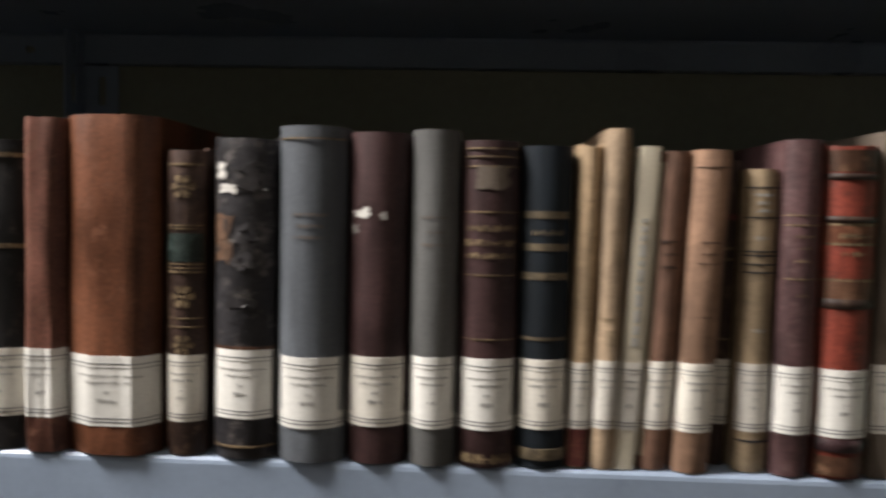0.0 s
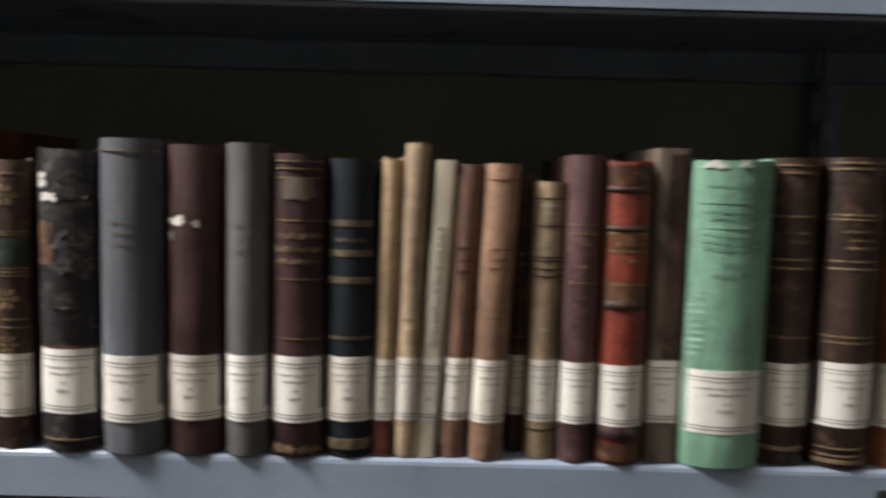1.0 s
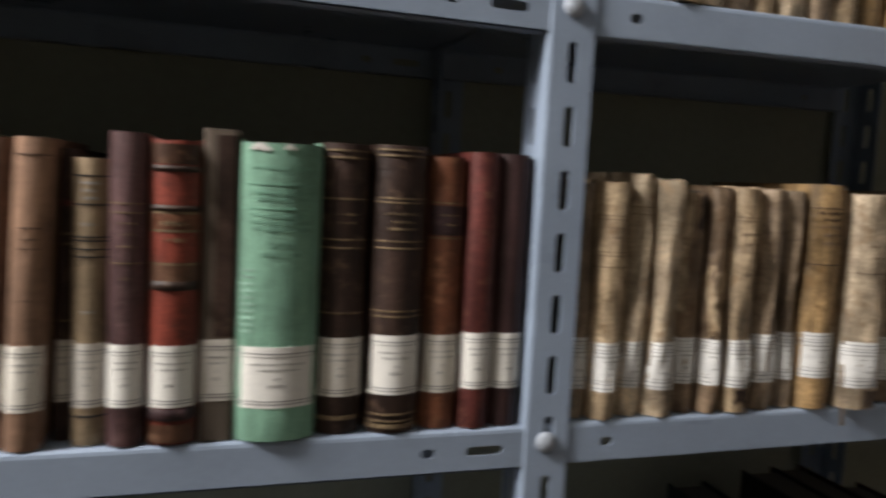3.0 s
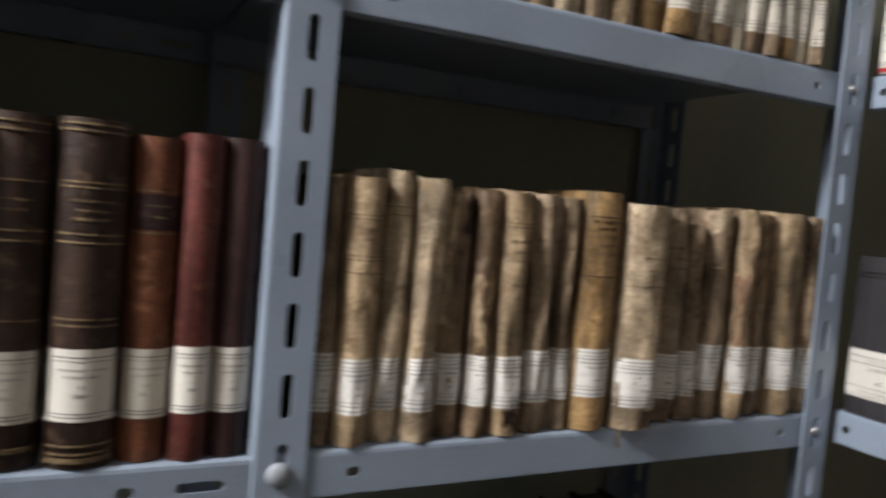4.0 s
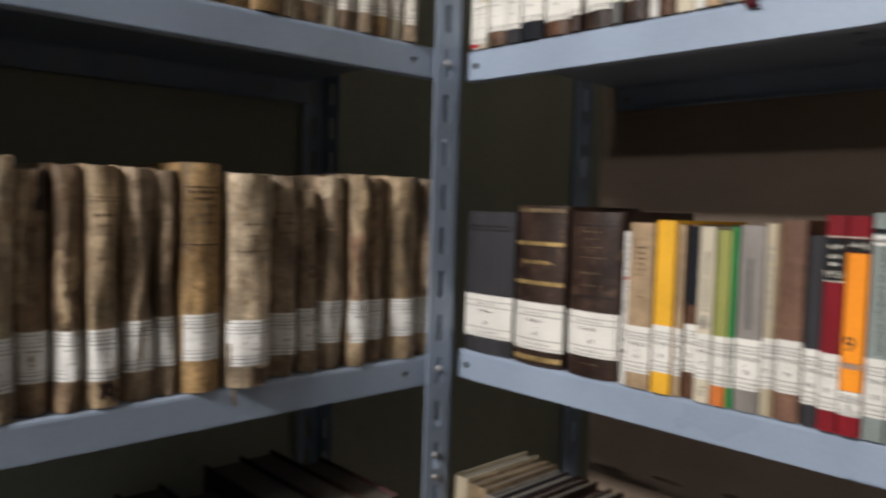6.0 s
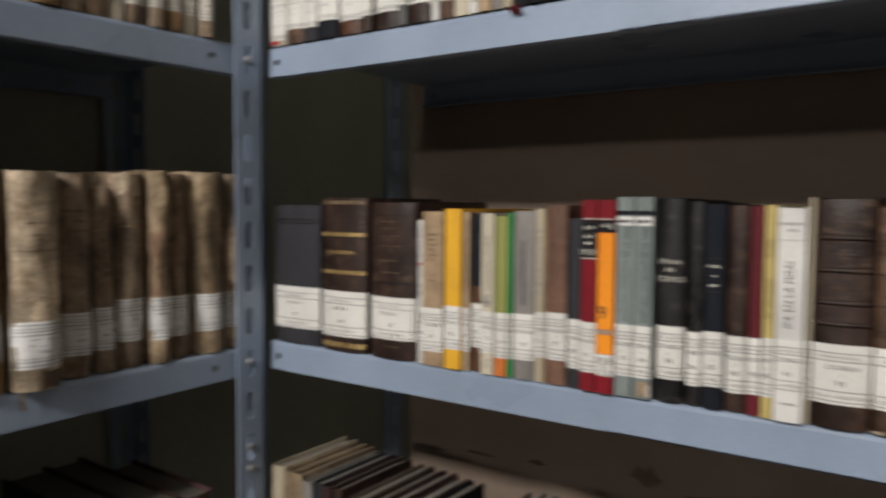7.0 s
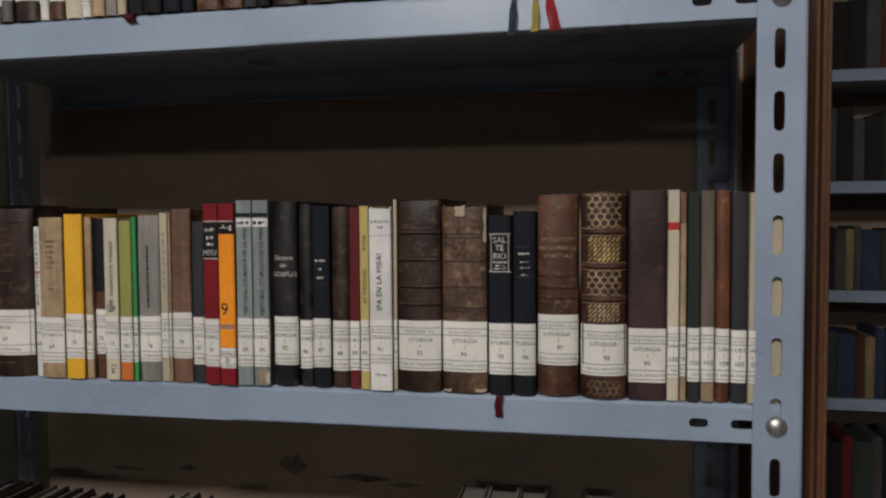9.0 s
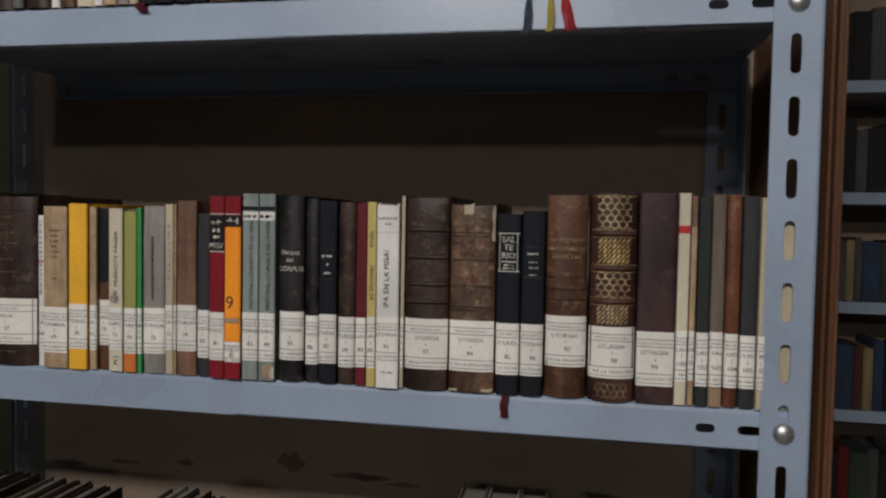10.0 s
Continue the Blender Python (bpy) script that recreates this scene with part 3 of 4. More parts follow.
    for d in deco:
        kind, rest = d[0], d[1:]
        if kind == "line":
            for z in rest[2:]:
                strip("gilt_line", sp, -0.96, 0.96, z - base - rest[1] / 2, z - base + rest[1] / 2, rest[0], ob, 0.0004)
        elif kind == "band":
            for z in rest[2:]:
                strip("raised_band", sp, -0.97, 0.97, z - base - rest[1] / 2, z - base + rest[1] / 2, rest[0], ob, 0.0022, True)
        elif kind == "panel":
            strip("title_panel", sp, -0.94, 0.94, rest[1] - base, rest[2] - base, rest[0], ob, 0.0004)
        elif kind == "area":
            strip("colour_field", sp, rest[1], rest[2], rest[3] - base, rest[4] - base, rest[0], ob, 0.0003)
        elif kind == "patch":
            strip("worn_patch", sp, rest[1], rest[2], rest[3] - base, rest[4] - base, rest[0], ob, 0.0005, False, "", rest[5] if len(rest) > 5 else 0.006)
        elif kind == "bars":
            mat_b, half, thick = rest[:3]
            for q, z in enumerate(rest[3:]):
                half_q = half * (1, 0.7, 0.85, 0.55)[q % 4]
                print_row("title_bar", sp, half_q, z - base, thick, mat_b, ob)
        elif kind == "text":
            lettering(sp, rest[1], rest[2], rest[3] - base, rest[4], rest[0], ob, *rest[5:6], wide=rest[6] if len(rest) > 6 else 1.0)
        elif kind == "flower":
            mat_b, u, z, r = rest
            verts, faces = [], []
            for q in range(7):
                a0 = 2 * math.pi * (q if q < 6 else 0.5) / 6
                ring = [(0.24, 0.0), (0.55, -0.42), (0.90, -0.30), (1.0, 0.0), (0.90, 0.30), (0.55, 0.42)] if q < 6 else [(0.17, 1.047 * e) for e in range(6)]
                faces.append(tuple(range(len(verts), len(verts) + 6)))
                verts += [sp.at(u + r * d * math.cos(a0 + e) / (w / 2), z - base + r * d * math.sin(a0 + e), 0.0006) for d, e in ring]
            mesh_object("tooled_flower", verts, faces, mat_b, ob)
        elif kind == "emblem":
            mat_b, u, z, r = rest
            verts, faces, k2 = [], [], 24
            for q in range(k2):
                a0 = 2 * math.pi * q / k2
                verts += [sp.at(u + r * d * math.cos(a0) / (w / 2), z - base + r * d * math.sin(a0), 0.0007) for d in (1.0, 0.84)]
            faces += [(2 * q, 2 * ((q + 1) % k2), 2 * ((q + 1) % k2) + 1, 2 * q + 1) for q in range(k2)]
            for dx, dz in ((1.0, 0.07), (0.07, 1.0)):
                b0 = len(verts)
                verts += [sp.at(u + sx * dx * r * 0.9 / (w / 2), z - base + sz * dz * r * 0.9, 0.0007) for sx, sz in ((-1, -1), (1, -1), (1, 1), (-1, 1))]
                faces.append((b0, b0 + 1, b0 + 2, b0 + 3))
            mesh_object("printed_emblem", verts, faces, mat_b, ob)
        elif kind == "column":
            mat_b, u, half, z0, z1, step = rest
            z = z0
            rr = random.Random(count)
            while z < z1:
                ln = step * rr.choice((1.2, 1.8, 2.6))
                strip("title_bar", sp, u - half, u + half, z - base, min(z + ln, z1) - base, mat_b, ob, 0.0006)
                z += ln + step * 0.7
    return ob

# the long shelf: old leather and cloth
L = lambda lo, hi: (lo, hi)
book("A", -0.302, -0.260, 1.552, L(1.374, 1.418), "black_leather", "black leather book with gilt lines and white shelf label", 0.000, deco=[("line", "dull_gilt", 0.003, 1.542, 1.484)])
book("A", -0.2660, -0.2355, 1.566, L(1.375, 1.419), "red_brown_wrap", "red-brown leather-wrapped book with creased back", 0.003, wavy=0.0022, tall=9.0, facet=-0.62, paper_mat="label_paper")
book("A", -0.2350, -0.1755, 1.568, L(1.371, 1.416), "brown_wrap", "thick book in smooth tan-brown leather wrapper", 0.007, bulge=0.009, wavy=0.0012, tall=3, facet=-0.38, paper_mat="label_paper")
book("A", -0.172, -0.146, 1.549, L(1.374, 1.417), "tooled_brown", "small brown leather book with gilt flowers and green title panel", 0.000, ragged=0.003,
     deco=[("panel", "title_green", 1.4765, 1.4945), ("line", "dull_gilt", 0.0009, 1.4975, 1.4995, 1.475, 1.4725, 1.4405, 1.435), ("line", "dull_gilt", 0.0014, 1.538, 1.470), ("flower", "dull_gilt", 0.0, 1.524, 0.0080), ("flower", "dull_gilt", 0.0, 1.4545, 0.0080), ("flower", "dull_gilt", 0.0, 1.4235, 0.0070)])
book("A", -0.141, -0.0995, 1.557, L(1.378, 1.422), "tattered_black", "black leather book with peeling back and torn white patches", 0.005, ragged=0.003, wavy=0.0009, paper_mat="label_paper",
     deco=[("patch", "white_torn", -0.8, -0.58, 1.530, 1.539, 0.004), ("patch", "white_torn", -0.7, -0.2, 1.521, 1.5255, 0.004), ("patch", "flaked_black", 0.1, 0.85, 1.524, 1.536, 0.012), ("patch", "worn_brown", -0.95, -0.4, 1.478, 1.506, 0.007), ("patch", "flaked_black", -0.1, 0.5, 1.475, 1.495, 0.014), ("patch", "flaked_black", -0.4, 0.3, 1.450, 1.458, 0.008), ("line", "dull_gilt", 0.0012, 1.360), ("line", "warm_brown", 0.002, 1.423)])
book("A", -0.0985, -0.0555, 1.563, L(1.374, 1.419), "slate_cloth", "slate-grey cloth book with faint title and white label", 0.010, bulge=0.008, paper_mat="label_paper",
     deco=[("line", "dull_gilt", 0.0008, 1.555), ("bars", "faint_title", 0.55, 0.0022, 1.508, 1.501, 1.494)])
book("A", -0.0545, -0.0155, 1.560, L(1.376, 1.420), "maroon", "plain maroon cloth book with a torn white spot", 0.006, bulge=0.008,
     deco=[("patch", "white_torn", -0.82, -0.3, 1.507, 1.512, 0.006), ("patch", "white_torn", 0.1, 0.25, 1.506, 1.510, 0.004), ("patch", "grey_card", -0.85, -0.7, 1.497, 1.502, 0.004)])
book("A", -0.0145, 0.0155, 1.562, L(1.376, 1.421), "grey_cloth", "grey cloth book with faint title and white label", 0.007, bulge=0.007, paper_mat="label_paper",
     deco=[("bars", "faint_title", 0.6, 0.002, 1.508, 1.499, 1.491)])
book("A", 0.0165, 0.0530, 1.556, L(1.376, 1.421), "maroon", "maroon leather book with gilt lines and torn title ticket", 0.006, paper_mat="label_paper",
     deco=[("line", "dull_gilt", 0.0008, 1.551, 1.546, 1.540, 1.512, 1.473, 1.433), ("patch", "taupe", -0.5, 0.62, 1.5265, 1.5405, 0.003), ("bars", "dull_gilt", 0.9, 0.004, 1.502), ("bars", "dull_gilt", 0.9, 0.004, 1.493), ("bars", "dull_gilt", 0.9, 0.0035, 1.485), ("bars", "dull_gilt", 0.9, 0.006, 1.358)])
book("A", 0.0535, 0.0860, 1.5535, L(1.377, 1.421), "navy_cloth", "dark navy book with gilt bands across its back", 0.002,
     deco=[("line", "dim_gilt", 0.0045, 1.511, 1.491, 1.473), ("bars", "dim_gilt", 0.6, 0.0035, 1.500), ("line", "dim_gilt", 0.002, 1.434), ("line", "dim_gilt", 0.007, 1.361)])
book("A", 0.0873, 0.1025, 1.556, L(1.377, 1.419), "tan_paper", "thin tan paper-backed book, creased and worn", -0.003, paper_mat="shaded_label", wavy=0.001, ragged=0.003, lean=0.020, deep=0.13,
     deco=[("bars", "old_tan", 0.4, 0.0012, 1.52, 1.50, 1.49, 1.46), ("area", "red_brown", -0.9, 0.9, 1.353, 1.377)])
book("A", 0.1030, 0.1190, 1.565, L(1.378, 1.421), "light_tan", "tall narrow tan paper book standing above its neighbours", -0.001, paper_mat="shaded_label", wavy=0.0008, lean=0.020, deep=0.13,
     deco=[("line", "old_tan", 0.001, 1.447), ("area", "old_tan", -0.2, 0.95, 1.43, 1.44)])
book("A", 0.1205, 0.1342, 1.5545, L(1.377, 1.420), "cream", "thin book with pale paper back", -0.004, paper_mat="shaded_label", flat=True, lean=0.052, deep=0.13, deco=[("column", "faded_ink", 0, 0.22, 1.43, 1.51, 0.003)])
book("A", 0.1345, 0.1555, 1.552, L(1.378, 1.421), "pinkish_brown", "faded reddish-brown paper book", -0.004, paper_mat="shaded_label", wavy=0.0006, lean=0.042, deep=0.13, deco=[("bars", "dark_brown", 0.6, 0.002, 1.496, 1.488, 1.48), ("area", "cream", -0.99, -0.75, 1.36, 1.545)])
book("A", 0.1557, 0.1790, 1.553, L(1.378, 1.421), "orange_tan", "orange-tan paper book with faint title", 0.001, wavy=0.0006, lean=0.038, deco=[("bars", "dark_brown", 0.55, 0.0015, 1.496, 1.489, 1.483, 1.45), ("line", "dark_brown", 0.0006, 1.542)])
book("A", 0.1805, 0.1925, 1.5475, L(1.379, 1.421), "dark_brown", "thin dark brown leather book set back", -0.018, lean=0.02, paper_mat="shaded_label", deco=[("line", "red_brown", 0.004, 1.512), ("bars", "dull_gilt", 0.7, 0.002, 1.492, 1.485), ("line", "dull_gilt", 0.001, 1.434)])
book("A", 0.1915, 0.2135, 1.542, L(1.378, 1.421), "old_tan", "tan paper book with black printed rules", -0.005, paper_mat="shaded_label", wavy=0.0005, lean=0.004,
     deco=[("line", "ink", 0.0009, 1.5305, 1.512, 1.491, 1.4885, 1.478, 1.483), ("bars", "faded_ink", 0.55, 0.0022, 1.526, 1.521, 1.516), ("bars", "faded_ink", 0.4, 0.003, 1.499), ("bars", "faded_ink", 0.3, 0.002, 1.442), ("line", "ink", 0.0012, 1.372)])
book("A", 0.2137, 0.2375, 1.560, L(1.379, 1.421), "maroon_light", "faded purple-brown leather book", 0.001, lean=0.004, paper_mat="label_paper", deco=[("line", "dull_gilt", 0.0008, 1.514, 1.508, 1.475), ("bars", "dull_gilt", 0.5, 0.0018, 1.501, 1.494, 1.486, 1.465)])
book("A", 0.238, 0.2715, 1.558, L(1.378, 1.420), "red_leather", "red leather book with raised bands and gilt tooling", 0.003, lean=0.002, paper_mat="label_paper", ragged=0.002,
     deco=[("area", "warm_brown", -0.95, 0.95, 1.541, 1.554), ("band", "dark_brown", 0.004, 1.538, 1.512), ("line", "dull_gilt", 0.0016, 1.509, 1.497, 1.475), ("bars", "dull_gilt", 0.55, 0.003, 1.502, 1.491), ("area", "chestnut", -0.95, 0.95, 1.498, 1.509), ("area", "warm_brown", -0.95, 0.95, 1.463, 1.476), ("band", "dark_brown", 0.006, 1.4605), ("band", "title_dark", 0.008, 1.373), ("area", "warm_brown", -0.9, 0.9, 1.354, 1.366)])
book("A", 0.272, 0.295, 1.566, L(1.380, 1.423), "taupe", "brown paper-covered book set back beside the green one", -0.004, paper_mat="shaded_label", flat=True, deco=[("area", "tooled_brown", -0.25, 0.99, 1.425, 1.562)])
# ten paler green bars run low along the left edge of its back
book("A", 0.2955, 0.3515, 1.561, L(1.376, 1.419), "green_cloth", "thick pale green cloth book with worn head and printed label", 0.009, bulge=0.0075, ragged=0.004, wavy=0.0006, paper_mat="label_paper",
     deco=[("line", "green_print", 0.0006, 1.5305, 1.5140), ("bars", "green_print", 0.68, 0.0022, 1.542), ("bars", "green_print", 0.72, 0.0030, 1.5255), ("bars", "green_print", 0.66, 0.0030, 1.5210), ("bars", "green_print", 0.72, 0.0030, 1.5095), ("bars", "green_print", 0.72, 0.0032, 1.5050), ("bars", "green_print", 0.68, 0.0032, 1.5005), ("bars", "green_print", 0.3, 0.0028, 1.490), ("bars", "green_print", 0.5, 0.0026, 1.483),
           ("patch", "white_torn", -0.8, -0.35, 1.5535, 1.5575, 0.004), ("patch", "white_torn", 0.0, 0.25, 1.5545, 1.558, 0.003)] + [("area", "green_faded", -0.97, -0.62, 1.4285 + 0.0047 * i, 1.4305 + 0.0047 * i) for i in range(10)])
book("A", 0.352, 0.3865, 1.562, L(1.380, 1.423), "dark_brown", "very dark brown leather book with gilt fillets", -0.003, paper_mat="shaded_label", deco=[("line", "dull_gilt", 0.0012, 1.557, 1.552, 1.523, 1.494, 1.488, 1.441), ("bars", "dull_gilt", 0.5, 0.002, 1.512, 1.506), ("line", "dull_gilt", 0.003, 1.364)])
book("A", 0.389, 0.430, 1.563, L(1.381, 1.425), "dark_brown", "dark brown leather book with paired gilt fillets", 0.002, bulge=0.0085, paper_mat="label_paper",
     deco=[("line", "dull_gilt", 0.0012, 1.5595, 1.5555, 1.525, 1.522, 1.494, 1.489, 1.443, 1.439, 1.366, 1.361), ("bars", "dull_gilt", 0.6, 0.002, 1.514, 1.508, 1.503), ("line", "dull_gilt", 0.003, 1.357)])
book("A", 0.431, 0.461, 1.557, L(1.380, 1.424), "chestnut", "chestnut leather book with dark title panel", -0.004, deco=[("panel", "title_dark", 1.499, 1.521), ("line", "dull_gilt", 0.001, 1.523, 1.497), ("bars", "dull_gilt", 0.5, 0.0016, 1.514, 1.507)])
book("A", 0.4615, 0.4855, 1.562, L(1.383, 1.426), "red_brown", "faded red-brown leather book beside the post", 0.000, paper_mat="label_paper")
book("A", 0.486, 0.512, 1.562, L(1.382, 1.425), "maroon", "dark maroon leather book beside the post", -0.003, paper_mat="label_paper")

# unseen books added past the start of the walk to soak up bounced light
rng = random.Random(23)
at = -1.30
while at < -0.345:
    w = rng.uniform(0.028, 0.046)
    if not -0.43 < at + w / 2 < -0.385:
        book("A", at, at + w - 0.001, 1.545 + 0.02 * rng.random(), L(1.376, 1.420), rng.choice(("dark_brown", "warm_brown", "maroon", "black_leather", "slate_cloth", "charcoal")), "unseen old leather-bound book added to fill out the row", 0.004 * rng.random())
    at += w

# the corner shelf: limp parchment
XB = 0.557


def vellum(a, b, top, lab, mat, label, out, **more):
    return book("B", a - XB, b - XB, top, lab, mat, label, out * 0.6, wavy=1.35 * more.pop("wavy", 0.003), bulge=min(0.0135, 0.40 * (b - a)), ragged=more.pop("ragged", 0.002), deep=0.15, paper_mat=more.pop("paper_mat", "cool_label"), **more)


vellum(0.5540, 0.5715, 1.545, L(1.378, 1.420), "parchment_grey", "brown parchment book half hidden by the post", -0.012)
vellum(0.5715, 0.6000, 1.547, L(1.377, 1.417), "parchment", "parchment-bound book with faded title lines", 0.003, deco=[("line", "faded_title", 0.0006, 1.519, 1.516, 1.490, 1.487, 1.478), ("bars", "faded_title", 0.5, 0.002, 1.509, 1.502)])
vellum(0.6005, 0.6225, 1.5545, L(1.378, 1.417), "parchment_pale", "narrow pale parchment book, taller than its neighbours", -0.006, deco=[("line", "faded_title", 0.0006, 1.527, 1.521)])
vellum(0.6230, 0.6495, 1.551, L(1.377, 1.417), "parchment_pale", "pale and wrinkled parchment book", 0.003, wavy=0.003)
# two backs toned dark for shade; pale patches paint the lit side and fold
vellum(0.6500, 0.6750, 1.547, L(1.380, 1.419), "parchment_dark", "brown parchment book with torn head and painted lit side", -0.010, ragged=0.008, deco=[("patch", "parchment_pale", -0.95, -0.4, 1.44, 1.54, 0.008), ("patch", "dark_brown", 0.1, 0.97, 1.510, 1.541, 0.006)])
vellum(0.6755, 0.6970, 1.547, L(1.379, 1.418), "parchment_dark", "dark shrunken parchment book with crumpled edge", -0.004, wavy=0.0035, deco=[("patch", "parchment", -0.4, 0.6, 1.42, 1.48, 0.012)])
vellum(0.6975, 0.7245, 1.548, L(1.377, 1.418), "parchment", "honey-coloured parchment book with torn foot", 0.003, deco=[("line", "faded_title", 0.0006, 1.522, 1.519), ("bars", "faded_title", 0.6, 0.0025, 1.508, 1.500, 1.493, 1.474), ("patch", "dark_brown", -0.1, 0.5, 1.362, 1.378, 0.01)])
vellum(0.7270, 0.7530, 1.548, L(1.380, 1.422), "parchment_grey", "brown-grey wrinkled parchment book", -0.002, deco=[("bars", "faded_title", 0.7, 0.003, 1.51, 1.49)])
vellum(0.7540, 0.7735, 1.547, L(1.381, 1.423), "parchment_grey", "narrow grey-brown parchment book", -0.007)
vellum(0.7740, 0.8115, 1.5535, L(1.384, 1.424), "parchment_ochre", "smooth ochre leather book with dark title bars", 0.007, wavy=0.0006, ragged=0.0, deco=[("line", "dark_brown", 0.0009, 1.533, 1.484), ("bars", "dark_brown", 0.75, 0.003, 1.529, 1.5235), ("bars", "faded_title", 0.65, 0.003, 1.517, 1.510, 1.503)])
vellum(0.8135, 0.8565, 1.5475, L(1.376, 1.417), "parchment_pale", "thick pale parchment book with crumpled foot", 0.022, wavy=0.003, deco=[("bars", "faded_title", 0.5, 0.002, 1.502, 1.492), ("line", "faded_title", 0.0006, 1.478), ("patch", "parchment_dark", -0.1, 0.9, 1.358, 1.373, 0.008)])
vellum(0.8610, 0.8930, 1.548, L(1.378, 1.418), "parchment_grey", "brown parchment book with faint title", -0.006, deco=[("bars", "faded_title", 0.6, 0.002, 1.512, 1.503, 1.494, 1.478)])
vellum(0.8935, 0.9150, 1.536, L(1.379, 1.420), "parchment_grey", "short brown parchment book with folded flap", -0.009, deco=[("column", "parchment_dark", 0, 0.3, 1.45, 1.52, 0.003)])
vellum(0.9155, 0.9490, 1.550, L(1.384, 1.426), "parchment_grey", "grey parchment book with folded pale head", -0.008, deco=[("patch", "parchment_pale", -0.9, 0.6, 1.528, 1.547, 0.008), ("line", "parchment_dark", 0.002, 1.497)])
vellum(0.9495, 0.9720, 1.553, L(1.382, 1.425), "parchment", "parchment book with bright orange-tan edge", 0.004, deco=[("patch", "orange_tan", -0.9, -0.3, 1.43, 1.49, 0.01)])
vellum(0.9725, 1.0000, 1.551, L(1.382, 1.424), "parchment_dark", "dark brown stained parchment book", -0.008)
vellum(1.0010, 1.0430, 1.554, L(1.383, 1.423), "parchment", "parchment book with rounded shrunken edge", 0.002, wavy=0.003)
vellum(1.0435, 1.0620, 1.553, L(1.383, 1.423), "parchment_grey", "parchment book against the corner post", -0.004)

# the right-angled shelf: library books, numbered labels
YC = 0.440
number = 64


def lib(a, b, top, lab, mat, label, out=0.003, **more):
    global number
    number += 1
    more.setdefault("lean", 0.006 * noise.noise((number * 0.71, 2.3, 0)))
    return book("C", YC - a, YC - b, top, lab, mat, label, out, number=more.pop("no", number), paper_mat=more.pop("paper_mat", "label_paper"), **more)


lib(0.423, 0.351, 1.519, L(1.380, 1.427), "charcoal", "charcoal cloth book with large white label", 0.001, bulge=0.004, deco=[("line", "black_leather", 0.001, 1.503, 1.499)])
lib(0.347, 0.282, 1.527, L(1.378, 1.427), "dark_brown", "dark brown leather book with gilt bars", 0.004, bulge=0.006, deco=[("line", "gilt", 0.004, 1.488, 1.4475), ("bars", "gilt", 0.6, 0.004, 1.469), ("line", "dull_gilt", 0.004, 1.522), ("line", "gilt", 0.005, 1.369)])
lib(0.278, 0.2175, 1.5235, L(1.382, 1.4255), "dark_brown", "dark brown leather book with worn tooled back", 0.004, bulge=0.007, ragged=0.002, deco=[("bars", "dull_gilt", 0.4, 0.001, 1.503, 1.496, 1.488), ("bars", "dull_gilt", 0.5, 0.001, 1.478, 1.463, 1.451), ("line", "black_leather", 0.001, 1.509, 1.44), ("bars", "dull_gilt", 0.4, 0.001, 1.375)])
lib(0.2145, 0.208, 1.505, L(1.379, 1.419), "white_card", "thin white pamphlet with small print", 0.000, flat=True, deco=[("area", "red_print", -0.7, 0.7, 1.460, 1.463), ("column", "faded_ink", 0, 0.35, 1.43, 1.50, 0.002)])
lib(0.2075, 0.182, 1.5135, L(1.376, 1.419), "tan_paper", "tan paper-covered book with printed title", 0.003, flat=True, deco=[("bars", "dark_brown", 0.42, 0.0012, 1.491, 1.486, 1.481, 1.476, 1.471, 1.466), ("bars", "dark_brown", 0.3, 0.001, 1.446)])
lib(0.180, 0.1605, 1.5165, L(1.381, 1.423), "yellow_card", "bright yellow paperback library book", 0.004, flat=True)
lib(0.160, 0.1525, 1.5135, L(1.380, 1.422), "tan_paper", "thin plain tan paperback book", 0.001, flat=True)
lib(0.1525, 0.1395, 1.5135, L(1.385, 1.427), "warm_brown", "brown and black cloth book", -0.001, deco=[("area", "blue_black", -0.97, 0.97, 1.444, 1.512)])
lib(0.139, 0.1245, 1.5125, L(1.382, 1.421), "cream", "cream book with upright printed title", 0.003, flat=True, deco=[("text", "ink", "FRANGITE PANEM", 0.15, 1.466, 0.0052, True, 1.0), ("emblem", "ink", 0.0, 1.4295, 0.0040), ("text", "ink", "M J", 0.15, 1.372, 0.0065, True), ("column", "faded_ink", 0, 0.32, 1.428, 1.437, 0.003)])
lib(0.1235, 0.1105, 1.510, L(1.379, 1.421), "olive_card", "olive green paperback with orange foot", 0.003, flat=True, deco=[("area", "rust_card", -0.97, 0.97, 1.362, 1.379)])
lib(0.1103, 0.1055, 1.5135, L(1.379, 1.421), "leaf_green", "thin bright green booklet", 0.002, flat=True)
lib(0.1052, 0.083, 1.515, L(1.380, 1.422), "grey_card", "grey cloth book with upright title", 0.003, bulge=0.003, deco=[("column", "charcoal", 0.05, 0.1, 1.43, 1.488, 0.0012)])
lib(0.0828, 0.0745, 1.517, L(1.384, 1.425), "pale_board", "thin paper book with cream back", 0.001, flat=True, deco=[("column", "faded_ink", 0, 0.3, 1.44, 1.50, 0.003)])
lib(0.0743, 0.0712, 1.517, L(1.385, 1.425), "tan_paper", "very thin plain tan booklet", 0.001, flat=True)
lib(0.0710, 0.0512, 1.5205, L(1.384, 1.426), "pinkish_brown", "plain reddish-brown paper book", 0.003, bulge=0.002)
lib(0.0505, 0.0375, 1.509, L(1.379, 1.422), "charcoal", "short charcoal cloth book", 0.003, bulge=0.002)
